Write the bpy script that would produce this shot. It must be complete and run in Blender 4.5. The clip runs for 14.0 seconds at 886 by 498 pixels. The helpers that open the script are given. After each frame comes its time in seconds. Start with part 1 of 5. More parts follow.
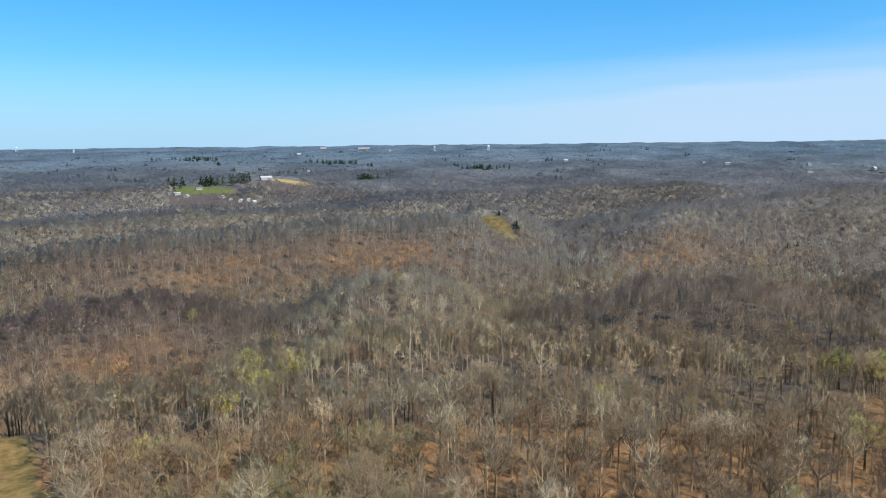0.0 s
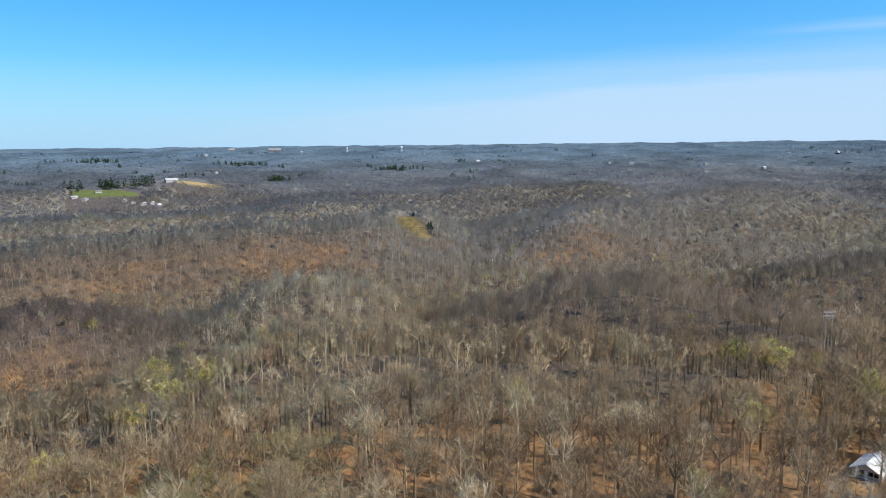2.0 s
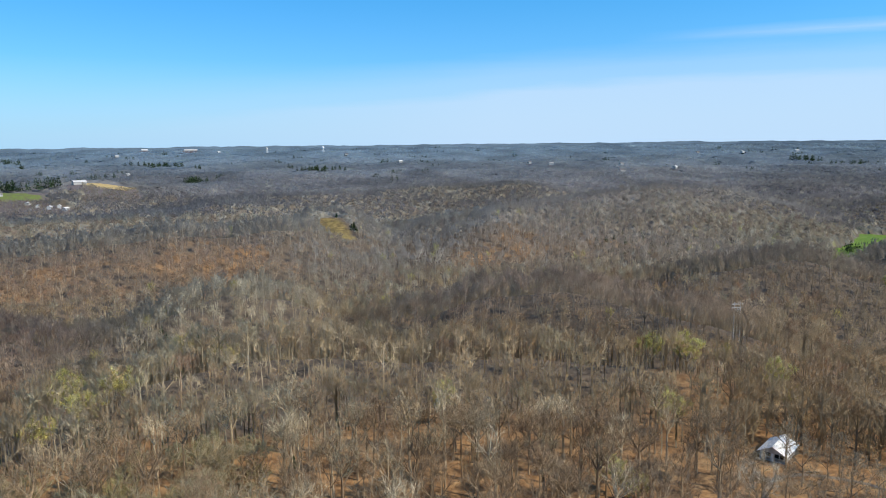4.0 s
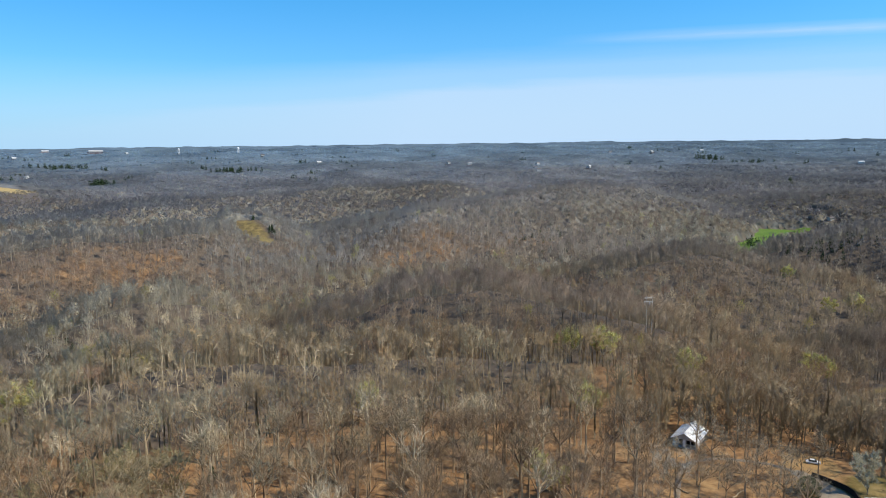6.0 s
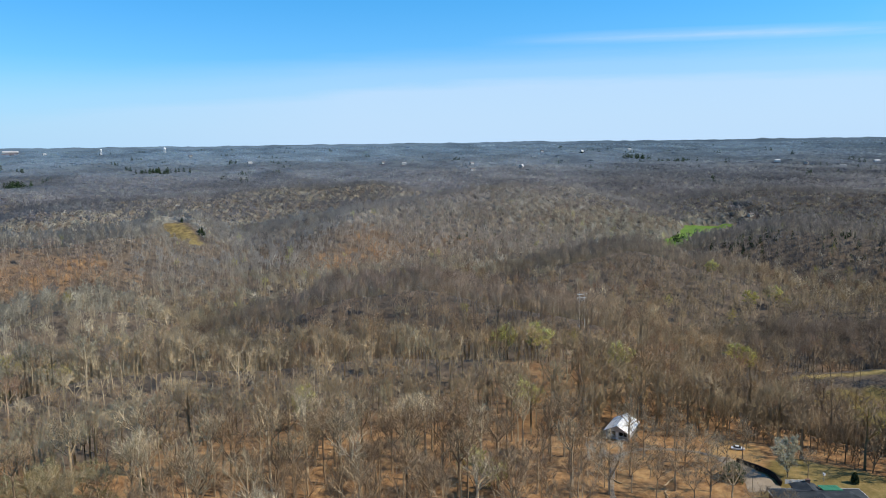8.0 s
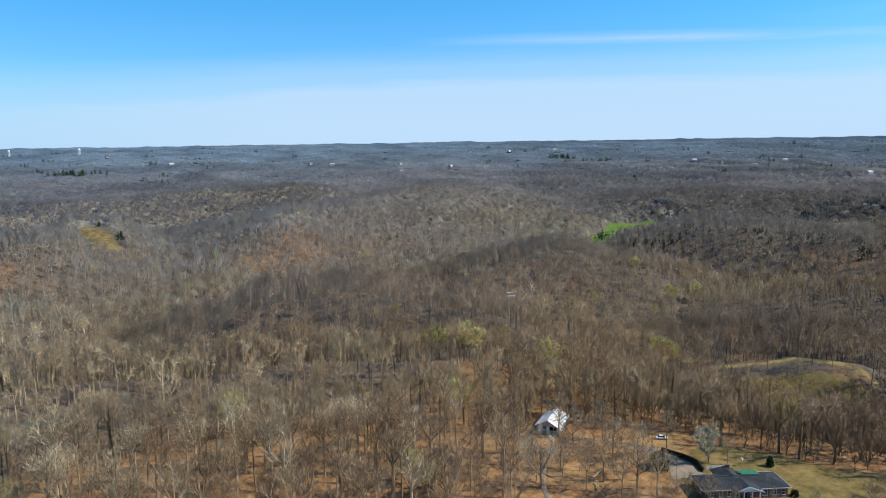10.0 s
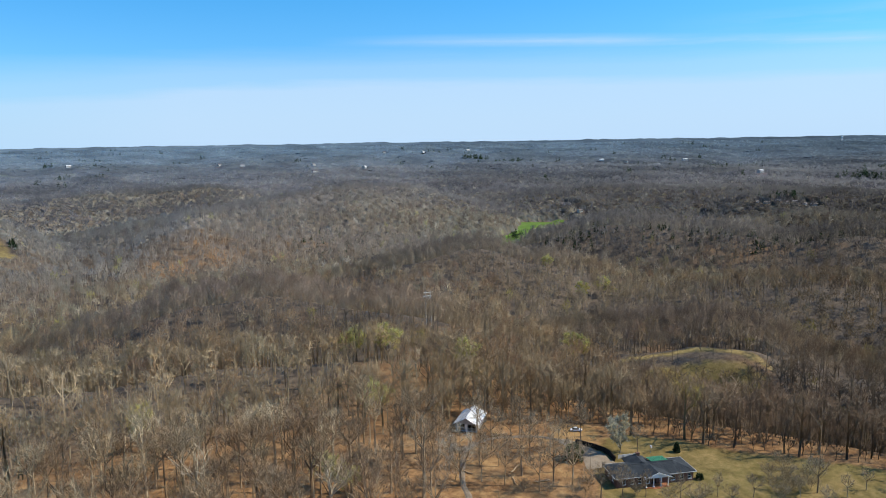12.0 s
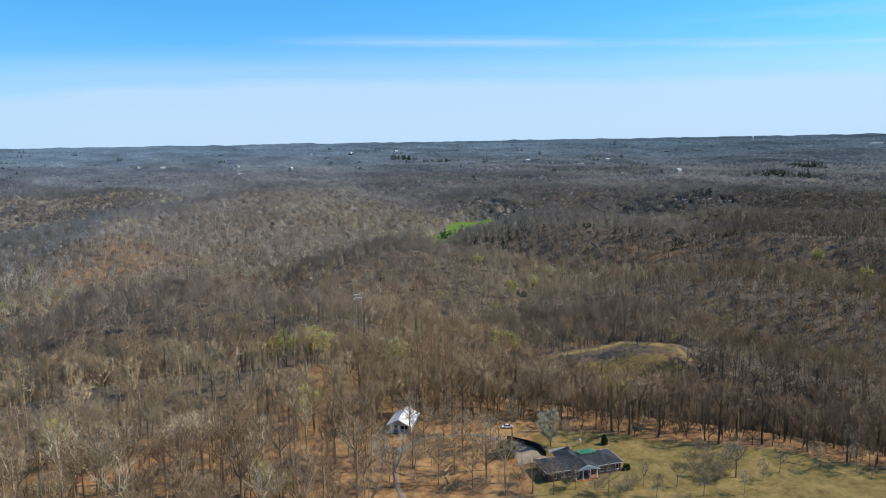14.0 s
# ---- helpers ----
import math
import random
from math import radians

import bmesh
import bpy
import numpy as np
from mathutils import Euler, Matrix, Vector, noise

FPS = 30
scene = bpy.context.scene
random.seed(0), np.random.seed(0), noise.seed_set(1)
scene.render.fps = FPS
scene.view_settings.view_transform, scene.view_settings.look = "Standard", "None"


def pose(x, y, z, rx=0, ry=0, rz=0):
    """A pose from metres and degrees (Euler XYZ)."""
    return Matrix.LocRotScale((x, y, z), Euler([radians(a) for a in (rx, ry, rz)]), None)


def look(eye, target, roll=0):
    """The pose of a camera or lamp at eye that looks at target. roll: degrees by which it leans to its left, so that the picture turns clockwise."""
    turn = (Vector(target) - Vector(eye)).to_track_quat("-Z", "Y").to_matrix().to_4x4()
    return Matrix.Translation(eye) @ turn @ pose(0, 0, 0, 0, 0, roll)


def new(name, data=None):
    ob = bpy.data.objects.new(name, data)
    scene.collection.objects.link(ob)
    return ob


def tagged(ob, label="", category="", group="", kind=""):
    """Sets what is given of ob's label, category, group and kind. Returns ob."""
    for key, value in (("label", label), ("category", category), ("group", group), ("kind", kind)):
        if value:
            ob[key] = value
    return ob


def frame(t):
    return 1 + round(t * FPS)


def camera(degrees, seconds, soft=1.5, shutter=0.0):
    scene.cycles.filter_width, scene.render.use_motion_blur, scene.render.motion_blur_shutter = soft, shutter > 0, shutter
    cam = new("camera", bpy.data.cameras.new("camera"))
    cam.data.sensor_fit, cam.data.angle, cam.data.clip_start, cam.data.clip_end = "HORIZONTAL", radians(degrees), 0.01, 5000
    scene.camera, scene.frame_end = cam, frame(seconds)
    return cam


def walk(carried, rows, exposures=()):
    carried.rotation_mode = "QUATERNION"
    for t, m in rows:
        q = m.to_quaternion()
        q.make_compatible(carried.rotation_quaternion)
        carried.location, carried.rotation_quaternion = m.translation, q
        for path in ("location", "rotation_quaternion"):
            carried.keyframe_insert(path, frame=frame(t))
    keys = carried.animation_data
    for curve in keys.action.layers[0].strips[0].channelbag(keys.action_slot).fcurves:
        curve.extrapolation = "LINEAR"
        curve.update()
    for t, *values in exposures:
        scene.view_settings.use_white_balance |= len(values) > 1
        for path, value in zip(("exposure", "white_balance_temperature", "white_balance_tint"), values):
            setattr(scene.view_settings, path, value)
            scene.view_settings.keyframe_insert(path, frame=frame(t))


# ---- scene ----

# ================= camera: a hovering drone that pans to the right =================
EYE = 85.0
cam = camera(63.97, 14.0, soft=0.95)
TURN = [(0, 0, -8.40, -0.61), (0.5, -1.49, -8.40, -0.61), (1, -3.29, -8.40, -0.60), (1.5, -5.23, -8.40, -0.60),
        (2, -6.94, -8.40, -0.61), (2.5, -8.55, -8.40, -0.61), (3, -10.04, -8.41, -0.61), (5.5, -17.98, -8.47, -0.67),
        (6, -19.57, -8.48, -0.70), (6.5, -20.99, -8.50, -0.73), (7, -22.2, -8.52, -0.76), (7.5, -23.33, -8.53, -0.78),
        (8, -24.83, -8.55, -0.79), (10.5, -32.29, -8.61, -0.87), (11, -34.25, -8.62, -0.88), (11.5, -35.87, -8.63, -0.88),
        (12, -37.39, -8.64, -0.90), (12.5, -38.92, -8.64, -0.93), (13, -40.25, -8.64, -0.97), (13.5, -41.61, -8.65, -1.0),
        (14, -43.12, -8.67, -1.0)]
walk(cam, [(t, pose(0, 0, EYE, 90 + pitch, 0, yaw) @ pose(0, 0, 0, 0, 0, roll)) for t, yaw, pitch, roll in TURN],
     exposures=[(0, 0.0), (14, 0.0)])

# ================= world and sun =================
SUN_AZ, SUN_EL = 128.0, 46.0            # degrees clockwise from straight ahead (+y), and above the horizon
SKY_STRENGTH, SUN_STRENGTH = 0.105, 5.0


def node(tree, kind, links=(), **values):
    """A node with attributes set by name and inputs linked or set: links is pairs of (input, socket or value)."""
    n = tree.nodes.new(kind)
    for key, value in values.items():
        setattr(n, key, value)
    for key, value in links:
        if isinstance(value, bpy.types.NodeSocket):
            tree.links.new(value, n.inputs[key])
        else:
            n.inputs[key].default_value = value
    return n


def calc(tree, op, a, b=0.0, clamp=False):
    return node(tree, "ShaderNodeMath", [(0, a), (1, b)], operation=op, use_clamp=clamp).outputs[0]


def mix(tree, fac, a, b, blend="MIX"):
    n = tree.nodes.new("ShaderNodeMix")
    n.data_type, n.blend_type = "RGBA", blend
    for key, value in ((0, fac), (6, a), (7, b)):
        if isinstance(value, bpy.types.NodeSocket):
            tree.links.new(value, n.inputs[key])
        else:
            n.inputs[key].default_value = (*value, 1) if key and len(value) == 3 else value
    return n.outputs[2]


def steps(tree, fac, stops):
    n = tree.nodes.new("ShaderNodeValToRGB")
    e = n.color_ramp.elements
    while len(e) < len(stops):
        e.new(0.5)
    for k, (at, c) in zip(e, stops):
        k.position, k.color = at, (*c, 1) if len(c) == 3 else c
    tree.links.new(fac, n.inputs[0])
    return n.outputs[0]


world = bpy.data.worlds.new("sky")
scene.world = world
world.use_nodes = True
wt = world.node_tree
wt.nodes.clear()
sky = node(wt, "ShaderNodeTexSky", sky_type="NISHITA", sun_disc=False, sun_elevation=radians(SUN_EL),
           sun_rotation=radians(SUN_AZ), altitude=250, air_density=1.0, dust_density=0.4, ozone_density=4.0)
where = node(wt, "ShaderNodeTexCoord").outputs["Generated"]
axes = node(wt, "ShaderNodeSeparateXYZ", [(0, where)])
vx, vy, vz = axes.outputs
# a thin bank of cirrus low over the horizon, its upper edge rising to the right, and one streak above it
stretch = node(wt, "ShaderNodeVectorMath", [(0, where), (1, (2.2, 2.2, 26.0))], operation="MULTIPLY").outputs[0]
wisps = node(wt, "ShaderNodeTexNoise", [("Vector", stretch), ("Scale", 1.3), ("Detail", 7.0), ("Roughness", 0.6)]).outputs[0]
edge = calc(wt, "ADD", 0.064, calc(wt, "MULTIPLY", vx, calc(wt, "SUBTRACT", 0.10, calc(wt, "MULTIPLY", vx, 0.075))))
edge = calc(wt, "ADD", edge, calc(wt, "MULTIPLY", calc(wt, "SUBTRACT", wisps, 0.5), 0.035))
right = calc(wt, "ADD", calc(wt, "MULTIPLY", vx, 1.5), 0.55, True)
bank = calc(wt, "MULTIPLY", calc(wt, "MULTIPLY", calc(wt, "SUBTRACT", edge, vz), 40.0, True), right)
veil = calc(wt, "MULTIPLY", calc(wt, "MULTIPLY", calc(wt, "SUBTRACT", calc(wt, "ADD", edge, 0.035), vz), 30.0, True), right)
bow = calc(wt, "SUBTRACT", vx, 0.6)
line = calc(wt, "SUBTRACT", 0.133, calc(wt, "MULTIPLY", calc(wt, "MULTIPLY", bow, bow), 0.2))
streak = calc(wt, "SUBTRACT", 1.0, calc(wt, "MULTIPLY", calc(wt, "ABSOLUTE", calc(wt, "SUBTRACT", vz, line)), 90.0), True)
high = calc(wt, "SUBTRACT", 1.0, calc(wt, "MULTIPLY", calc(wt, "ABSOLUTE", calc(wt, "SUBTRACT", vz, 0.139)), 60.0), True)
high = calc(wt, "MULTIPLY", high, calc(wt, "MULTIPLY", calc(wt, "SUBTRACT", vx, 0.80), 6.0, True))
streak = calc(wt, "MULTIPLY", calc(wt, "MAXIMUM", streak, high), calc(wt, "MULTIPLY", calc(wt, "SUBTRACT", wisps, 0.3), 3.2, True))
streak = calc(wt, "MULTIPLY", streak, calc(wt, "MULTIPLY", calc(wt, "SUBTRACT", vx, 0.45), 4.0, True))
cloud = calc(wt, "MAXIMUM", calc(wt, "MULTIPLY", bank, 0.72), calc(wt, "MAXIMUM", calc(wt, "MULTIPLY", veil, 0.32), calc(wt, "MULTIPLY", streak, 0.6)))
tint = mix(wt, calc(wt, "MULTIPLY", vz, 5.0, True), (0.68, 0.98, 1.38), (0.38, 1.14, 1.54))
tone = mix(wt, 1.0, sky.outputs[0], tint, "MULTIPLY")
gain = calc(wt, "ADD", 1.06, calc(wt, "MULTIPLY", vx, 0.12))
tone = mix(wt, 1.0, tone, node(wt, "ShaderNodeCombineXYZ", [(0, gain), (1, gain), (2, gain)]).outputs[0], "MULTIPLY")
haze = calc(wt, "SUBTRACT", 1.0, calc(wt, "MULTIPLY", vz, 9.0), True)
tone = mix(wt, calc(wt, "MULTIPLY", haze, 0.85), tone, (3.9, 6.7, 9.3))
tone = mix(wt, cloud, tone, (5.5, 7.3, 9.6))
back = node(wt, "ShaderNodeBackground", [("Color", tone), ("Strength", SKY_STRENGTH)])
node(wt, "ShaderNodeOutputWorld", [("Surface", back.outputs[0])])

sun = new("sun", bpy.data.lights.new("sun", "SUN"))
sun.data.energy, sun.data.angle, sun.data.color = SUN_STRENGTH, radians(0.53), (1.0, 0.885, 0.72)
sa, se = radians(SUN_AZ), radians(SUN_EL)
sun.matrix_world = look((0, 0, 300), Vector((0, 0, 300)) - Vector((math.sin(sa) * math.cos(se), math.cos(sa) * math.cos(se), math.sin(se))))


# ================= materials =================
def surface(name, a, b, scale=1.0, fine=12.0, rough=0.8, metal=0.0, bump=0.3, wear=None, spread=0.0):
    """A two-scale mottled surface between colours a and b, in world metres; wear: a third colour in patches;
    spread: how much brightness differs from object to object."""
    m = bpy.data.materials.new(name)
    m.use_nodes = True
    t = m.node_tree
    p = t.nodes["Principled BSDF"]
    at = node(t, "ShaderNodeNewGeometry").outputs["Position"]
    big = node(t, "ShaderNodeTexNoise", [("Vector", at), ("Scale", scale), ("Detail", 4.0)]).outputs[0]
    small = node(t, "ShaderNodeTexNoise", [("Vector", at), ("Scale", fine), ("Detail", 3.0)]).outputs[0]
    f = calc(t, "ADD", calc(t, "MULTIPLY", big, 0.6), calc(t, "MULTIPLY", small, 0.4))
    col = steps(t, f, [(0.36, a), (0.64, b)])
    if wear:
        col = mix(t, calc(t, "MULTIPLY", calc(t, "SUBTRACT", big, 0.56), 7.0, True), col, wear)
    if spread:
        r = node(t, "ShaderNodeObjectInfo").outputs["Random"]
        v = calc(t, "ADD", calc(t, "MULTIPLY", r, 2 * spread), 1 - spread)
        col = mix(t, 1.0, col, node(t, "ShaderNodeCombineXYZ", [(0, v), (1, v), (2, v)]).outputs[0], "MULTIPLY")
    t.links.new(col, p.inputs["Base Color"])
    p.inputs["Roughness"].default_value, p.inputs["Metallic"].default_value = rough, metal
    p.inputs["Specular IOR Level"].default_value = 0.08 if rough > 0.8 else 0.25
    if bump:
        b_ = node(t, "ShaderNodeBump", [("Strength", bump), ("Distance", 0.02), ("Height", small)])
        t.links.new(b_.outputs[0], p.inputs["Normal"])
    return m


def woodland(name, ramp, through_light=0.22, domed=False):
    """Bark and twig colour: a tint per tree (attribute on the joined woods, random per object on single trees).
    domed: fine twigs that scatter light as the rounded crown they make up, both from its sunny side and through it."""
    m = bpy.data.materials.new(name)
    m.use_nodes = True
    t = m.node_tree
    p = t.nodes["Principled BSDF"]
    at = node(t, "ShaderNodeNewGeometry").outputs["Position"]
    grain = node(t, "ShaderNodeTexNoise", [("Vector", at), ("Scale", 0.9), ("Detail", 4.0)]).outputs[0]
    if ramp:
        col = steps(t, node(t, "ShaderNodeObjectInfo").outputs["Random"], ramp)
    else:
        col = node(t, "ShaderNodeAttribute", attribute_name="tint").outputs["Color"]
    mottle = node(t, "ShaderNodeTexNoise", [("Vector", at), ("Scale", 0.11), ("Detail", 3.0), ("Roughness", 0.7)]).outputs[0]
    v = calc(t, "MULTIPLY", calc(t, "ADD", calc(t, "MULTIPLY", grain, 0.9), 0.55), calc(t, "ADD", calc(t, "MULTIPLY", mottle, 1.0), 0.5))
    col = mix(t, 1.0, col, node(t, "ShaderNodeCombineXYZ", [(0, v), (1, v), (2, v)]).outputs[0], "MULTIPLY")
    t.links.new(col, p.inputs["Base Color"])
    p.inputs["Roughness"].default_value = 0.9
    p.inputs["Specular IOR Level"].default_value = 0.0
    if domed:
        bend = node(t, "ShaderNodeAttribute", attribute_name="bend").outputs["Vector"]
        away = node(t, "ShaderNodeVectorMath", [(0, bend), ("Scale", -1.0)], operation="SCALE").outputs[0]
        front = node(t, "ShaderNodeBsdfDiffuse", [("Color", col), ("Normal", bend)])
        behind = node(t, "ShaderNodeBsdfTranslucent", [("Color", col), ("Normal", away)])
        both = node(t, "ShaderNodeAddShader", [(0, front.outputs[0]), (1, behind.outputs[0])])
        t.links.new(both.outputs[0], t.nodes["Material Output"].inputs["Surface"])
    elif through_light:
        thin = node(t, "ShaderNodeBsdfTranslucent", [("Color", col)])
        both = node(t, "ShaderNodeMixShader", [(0, through_light), (1, p.outputs[0]), (2, thin.outputs[0])])
        t.links.new(both.outputs[0], t.nodes["Material Output"].inputs["Surface"])
    return m


GREY, BROWN, TAN, PALE = (0.33, 0.288, 0.195), (0.25, 0.19, 0.118), (0.36, 0.29, 0.172), (0.46, 0.42, 0.31)
RUST, LIME, SLATE, CEDAR = (0.24, 0.16, 0.11), (0.36, 0.34, 0.11), (0.14, 0.12, 0.105), (0.04, 0.065, 0.032)
PURPLE, HAZEL, SAGE = (0.165, 0.15, 0.147), (0.20, 0.188, 0.168), (0.29, 0.285, 0.20)
M_BARK = woodland("bark", [(0.0, (0.459, 0.371, 0.244)), (0.3, (0.274, 0.200, 0.122)), (0.5, (0.605, 0.498, 0.339)), (0.65, (0.441, 0.347, 0.224)), (0.85, (0.330, 0.245, 0.153)), (1.0, (0.165, 0.118, 0.075))], 0.0)
M_DARK_BARK = woodland("dark_bark", [(0.0, (0.237, 0.172, 0.110)), (0.6, (0.350, 0.259, 0.161)), (1.0, (0.500, 0.380, 0.239))], 0.0)
M_TWIG = woodland("twigs", [(0.0, GREY), (0.2, BROWN), (0.4, TAN), (0.55, SAGE), (0.7, (0.412, 0.349, 0.212)), (0.85, BROWN), (0.93, TAN), (1.0, GREY)], 0.2)
M_SAGE = woodland("sage_twigs", [(0.0, SAGE), (0.35, (0.310, 0.288, 0.143)), (0.6, TAN), (0.8, (0.360, 0.317, 0.134)), (1.0, GREY)], 0.12)
M_BROWN_TWIG = woodland("brown_twigs", [(0.0, (0.260, 0.178, 0.109)), (0.3, (0.322, 0.230, 0.135)), (0.6, (0.218, 0.158, 0.109)), (0.8, (0.302, 0.202, 0.122)), (1.0, (0.374, 0.288, 0.165))], 0.2)
M_YARD_TWIG = woodland("yard_twigs", [(0.0, (0.34, 0.28, 0.19)), (0.5, (0.27, 0.215, 0.145)), (1.0, (0.40, 0.34, 0.235))], 0.15)
M_WOODS = woodland("woods", None, domed=True)
M_PINES = woodland("pines", None, 0.1)
M_CANOPY = woodland("canopy", None, 0.0)


def ground_material():
    m = bpy.data.materials.new("forest_floor")
    m.use_nodes = True
    t = m.node_tree
    p = t.nodes["Principled BSDF"]
    at = node(t, "ShaderNodeNewGeometry").outputs["Position"]
    n1 = node(t, "ShaderNodeTexNoise", [("Vector", at), ("Scale", 0.03), ("Detail", 6.0), ("Roughness", 0.6)]).outputs[0]
    n2 = node(t, "ShaderNodeTexNoise", [("Vector", at), ("Scale", 0.5), ("Detail", 6.0), ("Roughness", 0.7)]).outputs[0]
    n3 = node(t, "ShaderNodeTexNoise", [("Vector", at), ("Scale", 0.16), ("Detail", 5.0), ("Roughness", 0.6)]).outputs[0]
    litter = steps(t, calc(t, "ADD", calc(t, "MULTIPLY", n2, 0.55), calc(t, "MULTIPLY", n3, 0.45)), [(0.36, (0.088, 0.046, 0.023)), (0.5, (0.26, 0.147, 0.068)), (0.64, (0.44, 0.272, 0.125))])
    tan = calc(t, "MULTIPLY", calc(t, "SUBTRACT", n1, 0.52), 7.0, True)
    litter = mix(t, calc(t, "MULTIPLY", tan, 0.3), litter, steps(t, n2, [(0.3, (0.13, 0.10, 0.062)), (0.7, (0.36, 0.285, 0.175))]))
    n0 = node(t, "ShaderNodeTexNoise", [("Vector", at), ("Scale", 0.0045), ("Detail", 3.0)]).outputs[0]
    dull = steps(t, n2, [(0.3, (0.06, 0.048, 0.036)), (0.5, (0.115, 0.092, 0.07)), (0.7, (0.19, 0.155, 0.115))])
    patch = calc(t, "ADD", calc(t, "MULTIPLY", n1, 0.5), calc(t, "MULTIPLY", n0, 0.5))
    leafy = node(t, "ShaderNodeAttribute", attribute_name="leafy").outputs["Fac"]
    litter = mix(t, calc(t, "MULTIPLY", calc(t, "SUBTRACT", calc(t, "SUBTRACT", patch, 0.04), leafy), 5.0, True), litter, dull)
    grass = steps(t, calc(t, "ADD", calc(t, "MULTIPLY", n3, 0.5), calc(t, "MULTIPLY", n2, 0.5)), [(0.36, (0.1, 0.078, 0.026)), (0.5, (0.2, 0.15, 0.056)), (0.64, (0.32, 0.225, 0.10))])
    green = calc(t, "MULTIPLY", calc(t, "SUBTRACT", calc(t, "ADD", calc(t, "MULTIPLY", n1, 0.5), calc(t, "MULTIPLY", n3, 0.5)), 0.48), 7.0, True)
    grass = mix(t, calc(t, "MULTIPLY", green, 0.34), grass, steps(t, n2, [(0.3, (0.085, 0.108, 0.028)), (0.7, (0.15, 0.162, 0.048))]))
    lush = steps(t, n3, [(0.3, (0.075, 0.145, 0.024)), (0.7, (0.14, 0.21, 0.045))])
    straw = steps(t, n2, [(0.3, (0.33, 0.24, 0.10)), (0.7, (0.50, 0.38, 0.18))])
    earth = steps(t, n2, [(0.3, (0.30, 0.172, 0.068)), (0.7, (0.47, 0.305, 0.13))])
    # litter goes grey-purple with distance, matching the haze tint of the woods above
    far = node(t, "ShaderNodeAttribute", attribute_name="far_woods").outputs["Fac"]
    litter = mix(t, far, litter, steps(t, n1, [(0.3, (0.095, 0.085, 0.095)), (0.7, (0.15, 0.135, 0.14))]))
    cover = node(t, "ShaderNodeAttribute", attribute_name="cover")
    ch = node(t, "ShaderNodeSeparateColor", [(0, cover.outputs["Color"])])
    wob = calc(t, "MULTIPLY", calc(t, "SUBTRACT", n3, 0.5), 1.2)

    def mask(s):
        return calc(t, "MULTIPLY", calc(t, "SUBTRACT", calc(t, "ADD", s, calc(t, "MULTIPLY", wob, s)), 0.35), 4.0, True)
    col = mix(t, mask(ch.outputs[0]), litter, grass)
    col = mix(t, mask(ch.outputs[1]), col, lush)
    col = mix(t, mask(ch.outputs[2]), col, straw)
    col = mix(t, mask(cover.outputs["Alpha"]), col, earth)
    t.links.new(col, p.inputs["Base Color"])
    p.inputs["Roughness"].default_value = 0.95
    p.inputs["Specular IOR Level"].default_value = 0.1
    b_ = node(t, "ShaderNodeBump", [("Strength", 0.6), ("Distance", 0.3), ("Height", n2)])
    t.links.new(b_.outputs[0], p.inputs["Normal"])
    return m


M_GROUND = ground_material()


# ================= the land =================
def bearing(az, d):
    return d * math.sin(radians(az)), d * math.cos(radians(az))


def ease(v):
    v = np.clip(v, 0, 1)
    return v * v * (3 - 2 * v)


WAVES = []
for k in range(26):
    length = 90 * 1.16 ** k
    a = random.uniform(0, math.pi)
    WAVES.append((math.cos(a) / length * 6.283, math.sin(a) / length * 6.283, random.uniform(0, 6.28), length))


def ripple(x, y, shortest, longest):
    h = 0 * x
    for kx, ky, ph, length in WAVES:
        if shortest <= length <= longest:
            h = h + np.sin(kx * x + ky * y + ph + 1.3 * np.sin(0.6 * ky * x - 0.6 * kx * y + ph))
    return h


RIDGES = []
VALLEY = -44.0


def ridge(width, *crest):
    """A ridge of that half width along its crest, whose points are bearing, distance and height."""
    RIDGES.append((width, [(*bearing(az, d), z - VALLEY) for az, d, z in crest]))


ridge(42, (-34, 238, -2), (-21, 246, -6), (-15, 252, -3), (-10, 262, 0), (-3, 268, 3), (3, 268, 2), (10, 262, 0), (20, 266, 1), (30, 262, 1),
      (38, 245, 0), (46, 222, -2), (56, 208, -5), (68, 205, -6), (80, 205, -6))          # the hilltop below the drone
ridge(36, (-15, 370, -25), (-10.5, 395, -17), (-7, 415, -10), (-4, 425, -6), (-0.7, 430, -11), (3, 420, -24))   # sage spur
ridge(46, (8, 400, -28), (12, 395, -15), (18, 390, -1), (23, 382, 4), (28, 362, 0), (33, 338, 0), (37, 322, -2), (41, 306, -8), (45, 298, -14))
ridge(48, (-38, 372, -8), (-32, 380, -8), (-28, 395, -7), (-23, 405, -7), (-20, 400, -10), (-16, 380, -20))       # dark knoll
ridge(68, (-40, 620, -12), (-32, 645, -11), (-27, 655, -8), (-19, 665, -5), (-8, 685, 1), (-1, 715, 0), (1.4, 765, -5))  # rusty hill
ridge(38, (3.4, 872, 0), (4.6, 866, -1), (5.4, 815, -13), (6.4, 768, -27))                 # spur with the cleared field
ridge(38, (9.5, 640, -42), (12, 700, -34), (15, 765, -18), (18, 840, -3))
ridge(95, (18, 850, -6), (23, 920, 3), (28, 980, 8), (33, 1080, 9))                       # broad brown hill
ridge(56, (27, 510, -26), (32, 540, -21), (36, 572, -14), (40, 590, -11), (44, 580, -19), (47, 560, -30))        # round hill
ridge(56, (45.5, 690, -34), (48, 722, -15), (51, 742, -4), (57, 722, -6), (64, 692, -9), (69, 690, -2), (78, 680, -2))
ridge(60, (58, 560, -30), (66, 530, -22), (80, 520, -20))
ridge(24, (49, 324, -27), (53, 340, -18), (57.6, 350, -14.5), (61, 346, -15), (64, 332, -22))      # grassy brow
